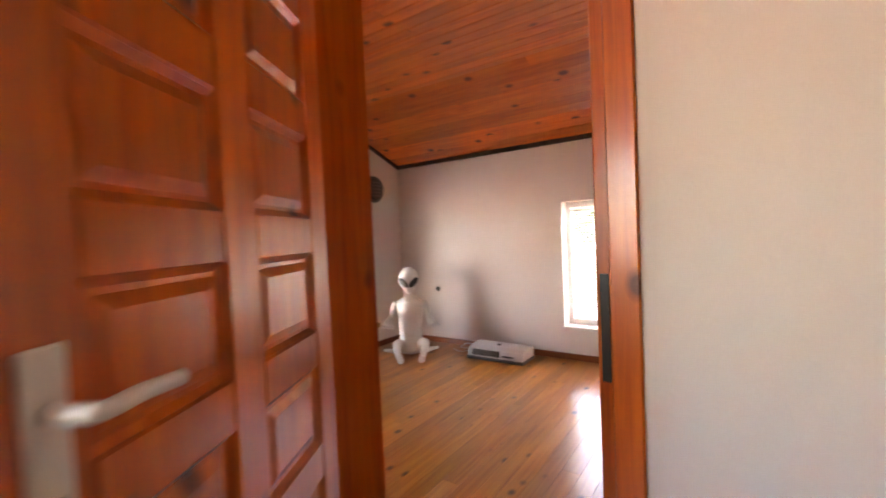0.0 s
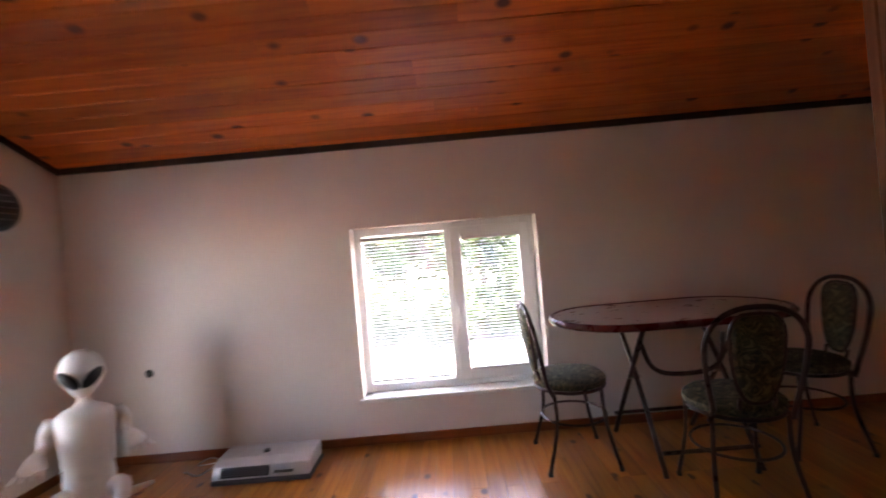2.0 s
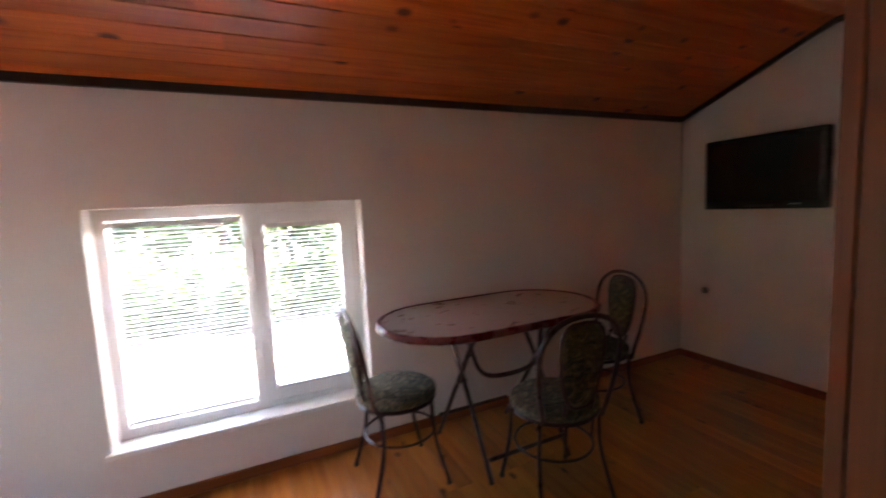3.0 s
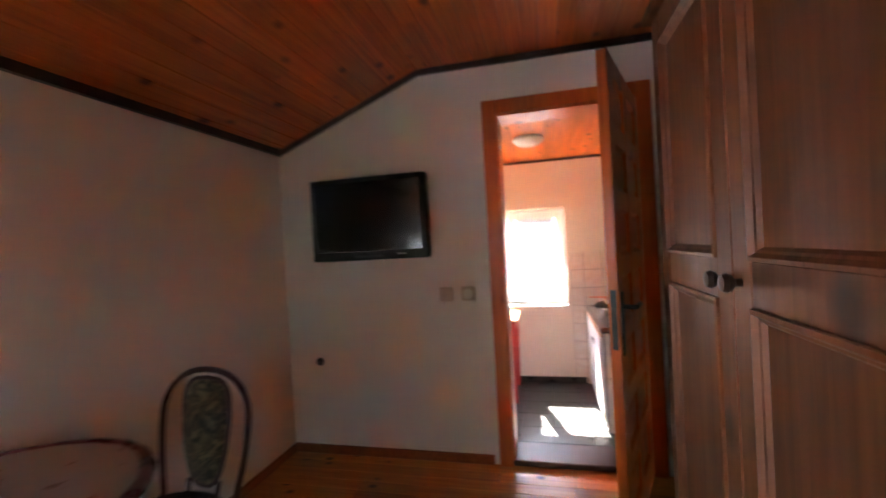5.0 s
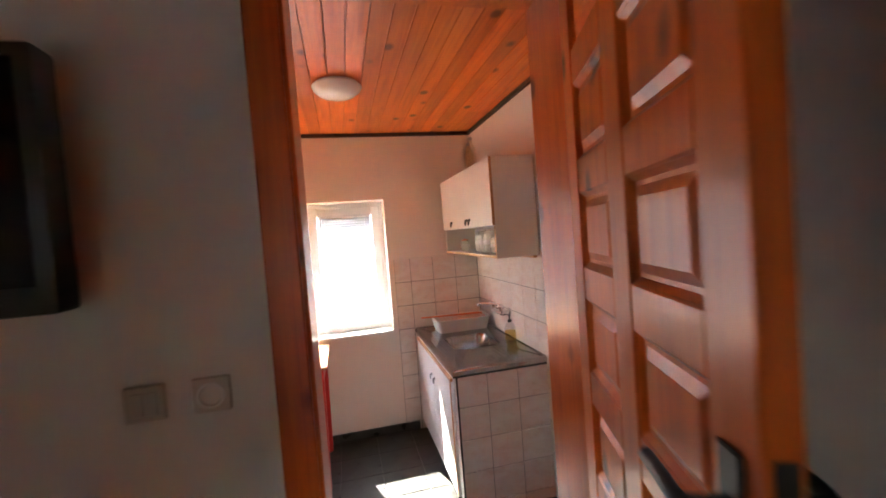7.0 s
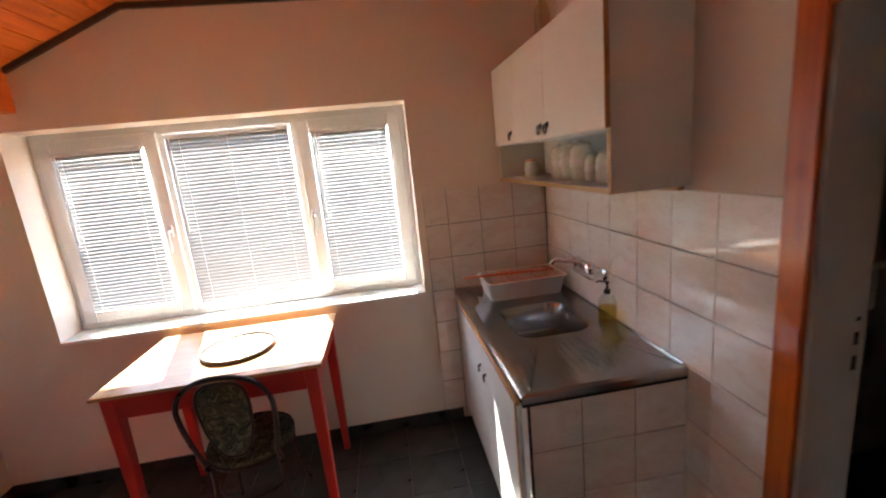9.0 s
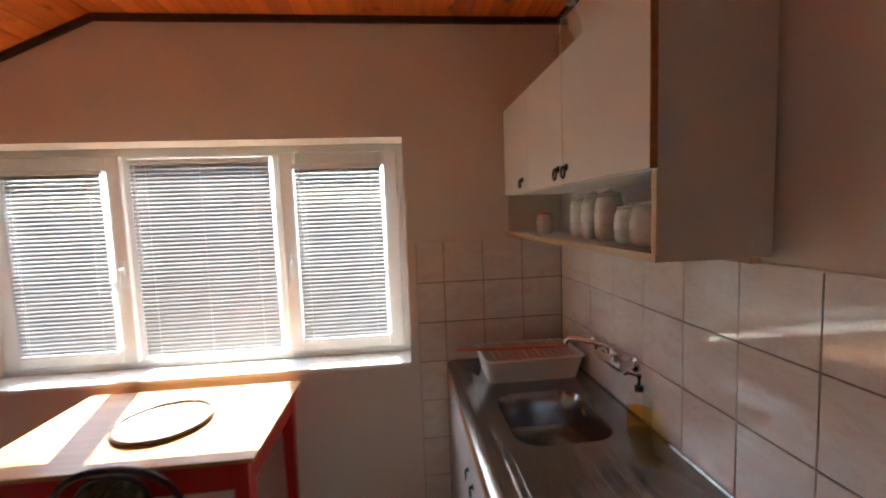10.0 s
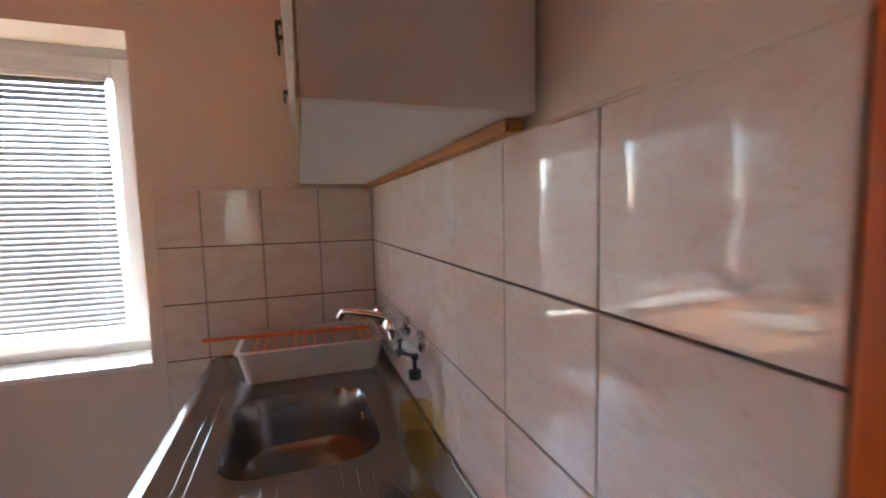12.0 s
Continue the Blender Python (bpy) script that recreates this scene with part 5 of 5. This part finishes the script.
def tree(at, tall, r, seed, label):
    root = thing("tree", at, label, "tree", "trees outside the windows")
    base = Vector(at)
    top = base + Vector((0, 0, tall - r * 0.6))
    bm = tube(smooth_path([base, base + Vector((0.08, 0.05, tall * 0.3)), top]), [0.14 - 0.008 * k for k in range(13)], 10)
    crown, clumps = leaf_crown(base + Vector((0, 0, tall - r)), r, 4200, seed, 0.12)
    for c, cr in clumps[:7]:
        tube([top - Vector((0, 0, r * 0.7)), base + Vector((0, 0, tall - r)) + c * 0.8], [0.045, 0.012], 6, bm)
    part("trunk", bm, M_BARK, root, "", True)
    part("crown", crown, M_LEAF, root)
    return root


first = tree((-0.3, 12.6, -0.95), 4.6, 1.9, 11, "leafy green tree beyond the gravel")
second = tree((-7.2, 5.3, -0.95), 4.2, 1.7, 12, "leafy green tree beyond the gravel")
for x, y, turn in ((2.6, 13.4, 40), (-3.2, 13.6, 120), (5.6, 14.0, 200), (0.9, 15.6, 290), (-5.8, 15.4, 20), (4.0, 16.2, 75), (-2.0, 16.4, 230), (7.5, 15.0, 140), (1.2, 14.2, 330), (-1.8, 14.6, 10)):
    copy_thing(first, pose(x, y, -0.95, 0, 0, turn))
for x, y, turn in ((-7.8, 8.0, 80), (-9.5, 3.0, 150), (-10.5, 6.2, 260)):
    copy_thing(second, pose(x, y, -0.95, 0, 0, turn))


def shrub(at, r, seed):
    root = thing("shrub", at, "low green shrub at the edge of the gravel", "shrub", "shrubs outside the windows")
    bm, clumps = leaf_crown((at[0], at[1], at[2] + r * 0.7), r, 2200, seed, 0.10)
    part("crown", bm, M_LEAF, root)
    bm = tube([at, (at[0], at[1], at[2] + r * 0.7)], [0.05, 0.02], 7)
    part("trunk", bm, M_BARK, root)
    return root


bush = shrub((-1.6, 11.8, -0.95), 0.95, 21)
for x, y, turn in ((0.2, 11.6, 70), (1.7, 11.9, 160), (3.4, 11.8, 250), (-3.4, 12.1, 310), (5.0, 12.2, 40), (-6.4, 6.6, 100), (-6.3, 4.0, 10), (-6.6, 2.4, 200)):
    copy_thing(bush, pose(x, y, -0.95, 0, 0, turn))

house = thing("house", (15, 4, -0.95), "neighbouring pale house with grey tiled roof", "house")
part("wall", box(12.0, 18.0, -2.0, 10.0, -0.95, 0.3), M_RENDERED, house)
bm = prism([(11.5, 0.15), (15.0, 1.45), (18.5, 0.15), (18.5, 0.3), (15.0, 1.62), (11.5, 0.3)], -2.4, 10.4, "y")
roof = part("roof", bm, M_ROOF, house)
part("chimney", box(14.4, 14.9, 1.9, 2.5, 1.1, 2.3), M_RENDERED, roof)
for y in (0.0, 3.0, 6.0):
    win = part("window", box(11.97, 12.02, y, y + 1.0, -0.7, 0.05), M_PVC, house)
    part("pane", box(11.955, 11.969, y + 0.06, y + 0.94, -0.64, -0.01), M_SCREEN, win)

# ---- floors, boards and tiles ----
floor = structure("floor", box(WEST, EAST, 1.56, NORTH, FZ - 0.1, FZ - 0.02), M_TRIM, "varnished pine plank floor", "floor")
rng = random.Random(5)
width = 0.0914
shapes = {}


def plank_mesh(length):
    key = round(length, 3)
    if key not in shapes:
        bm = bmesh.new()
        e, hw, hl = 0.0006, width / 2 - 0.0007, length / 2 - 0.0006
        lo = [bm.verts.new((sx * hw, sy * hl, -0.02)) for sx, sy in ((-1, -1), (1, -1), (1, 1), (-1, 1))]
        mi = [bm.verts.new((sx * hw, sy * hl, -e)) for sx, sy in ((-1, -1), (1, -1), (1, 1), (-1, 1))]
        hi = [bm.verts.new((sx * (hw - e), sy * (hl - e), 0.0)) for sx, sy in ((-1, -1), (1, -1), (1, 1), (-1, 1))]
        for a, b in ((lo, mi), (mi, hi)):
            for k in range(4):
                bm.faces.new((a[k], a[(k + 1) % 4], b[(k + 1) % 4], b[k]))
        bm.faces.new(hi)
        shapes[key] = mesh_of("plank", bm, M_FLOOR)
    return shapes[key]


n = int(math.ceil((EAST - WEST) / width))
for k in range(n):
    x = WEST + (k + 0.5) * width
    if x + width / 2 > EAST:
        break
    y0, full = 1.565, NORTH - 1.565
    cuts = [[0, 0.55, 1], [0, 0.3, 0.8, 1], [0, 0.42, 1], [0, 0.68, 1], [0, 0.2, 0.62, 1], [0, 0.85, 1]][rng.randrange(6)]
    for a, b in zip(cuts, cuts[1:]):
        piece("plank", plank_mesh((b - a) * full), Matrix.Translation((x, y0 + (a + b) / 2 * full, FZ)), floor)
structure("floor_hall", box(-1.4, EAST, -0.9, 1.559, FZ - 0.1, FZ), M_FLOOR, "varnished pine hall floor", "floor")


def tile_mesh(name, a, b, thick, mat, e=0.0025):
    """A tile lying in its own xy plane, face up."""
    bm = bmesh.new()
    rings = []
    for ins, z in ((0, -thick), (0, -e), (e, 0)):
        rings.append([bm.verts.new((sx * (a / 2 - ins), sy * (b / 2 - ins), z)) for sx, sy in ((-1, -1), (1, -1), (1, 1), (-1, 1))])
    for p, q in zip(rings, rings[1:]):
        for k in range(4):
            bm.faces.new((p[k], p[(k + 1) % 4], q[(k + 1) % 4], q[k]))
    bm.faces.new(rings[-1])
    return mesh_of(name, bm, mat)


kfloor = structure("floor_kitchen", box(KW, KE, KS - TB, KN, KF - 0.15, KF - 0.006), M_KGROUT, "dark glazed kitchen floor tiles", "floor")
size = 0.30
cache = {}
y = KS - TB
while y < KN - 0.01:
    ye = min(y + size, KN)
    x = KE
    while x > KW + 0.01:
        xe = max(x - size, KW)
        key = (round(x - xe, 3), round(ye - y, 3))
        if key not in cache:
            cache[key] = tile_mesh("tile", key[0] - 0.004, key[1] - 0.004, 0.006, M_KTILE)
        piece("tile", cache[key], pose((x + xe) / 2, (y + ye) / 2, KF + rng.uniform(-0.0004, 0.0004), rng.uniform(-0.15, 0.15), rng.uniform(-0.15, 0.15), 0), kfloor)
        x = xe
    y = ye

# glazed wall tiles: beds on the two walls, then the tiles
TS, TT = 0.2065, 1.104
ZS = [TT - TS * k for k in range(8)] + [KF]
bed_s = structure("tile_bed_south", box(4.576, KE - 0.001, KS + 0.001, KS + 0.004, KF, TT), M_GROUT, "cream marbled glazed wall tiles with dark joints", "wall tiles")
bed_e = structure("tile_bed_east", box(KE - 0.004, KE - 0.001, KS + 0.0045, 2.64, KF + 0.0, TT), M_GROUT, "cream marbled glazed wall tiles with dark joints", "wall tiles")
structure("trim_tiles_south", bevelled(box(4.576, KE - 0.0045, KS + 0.001, KS + 0.0088, TT - 0.0028, TT + 0.003), 0.001), M_LAM, "cream bead along the tile edge", "trim")
structure("trim_tiles_east", bevelled(box(KE - 0.0088, KE - 0.001, KS + 0.009, 2.64, TT - 0.0028, TT + 0.003), 0.001), M_LAM, "cream bead along the tile edge", "trim")
cache = {}


def wall_tile(parent, a0, a1, z0, z1, facing):
    key = (round(a1 - a0, 3), round(z1 - z0, 3))
    if key[0] < 0.02 or key[1] < 0.02:
        return
    if key not in cache:
        cache[key] = tile_mesh("tile", key[0] - 0.0032, key[1] - 0.0044, 0.004, M_TILE, 0.0012)
    c, zc = (a0 + a1) / 2, (z0 + z1) / 2
    j = rng.uniform(-0.2, 0.2)
    if facing == "y":
        piece("tile", cache[key], pose(c, KS + 0.008, zc, 90 + j, 0, 180), parent)
    else:
        piece("tile", cache[key], pose(KE - 0.008, c, zc, 90 + j, 0, -90), parent)


xs = [KE - 0.009] + [4.575 + TS * k for k in range(8) if 4.575 + TS * k < KE - 0.03][::-1]
for x1, x0 in zip(xs, xs[1:]):
    for z1, z0 in zip(ZS, ZS[1:]):
        wall_tile(bed_s, x0, x1, z0, z1, "y")
ys = [KS + 0.009, 2.09, 2.297, 2.5, 2.64]
for y0, y1 in zip(ys, ys[1:]):
    for z1, z0 in zip(ZS, ZS[1:]):
        wall_tile(bed_e, y0, y1, z0, z1, "x")
for k in range(3):
    for z1, z0 in zip(CZS, CZS[1:]):
        a0 = KS + 0.009 + k * 0.2 + 0.0
        a1 = a0 + 0.2
        key = (round(a1 - a0, 3), round(z1 - z0, 3), "c")
        if key not in cache:
            cache[key] = tile_mesh("tile", key[0] - 0.0034, key[1] - 0.0042, 0.005, M_TILE, 0.0012)
        piece("tile", cache[key], pose(CX0 - 0.006, (a0 + a1) / 2, (z0 + z1) / 2, 90, 0, -90), sink_unit)
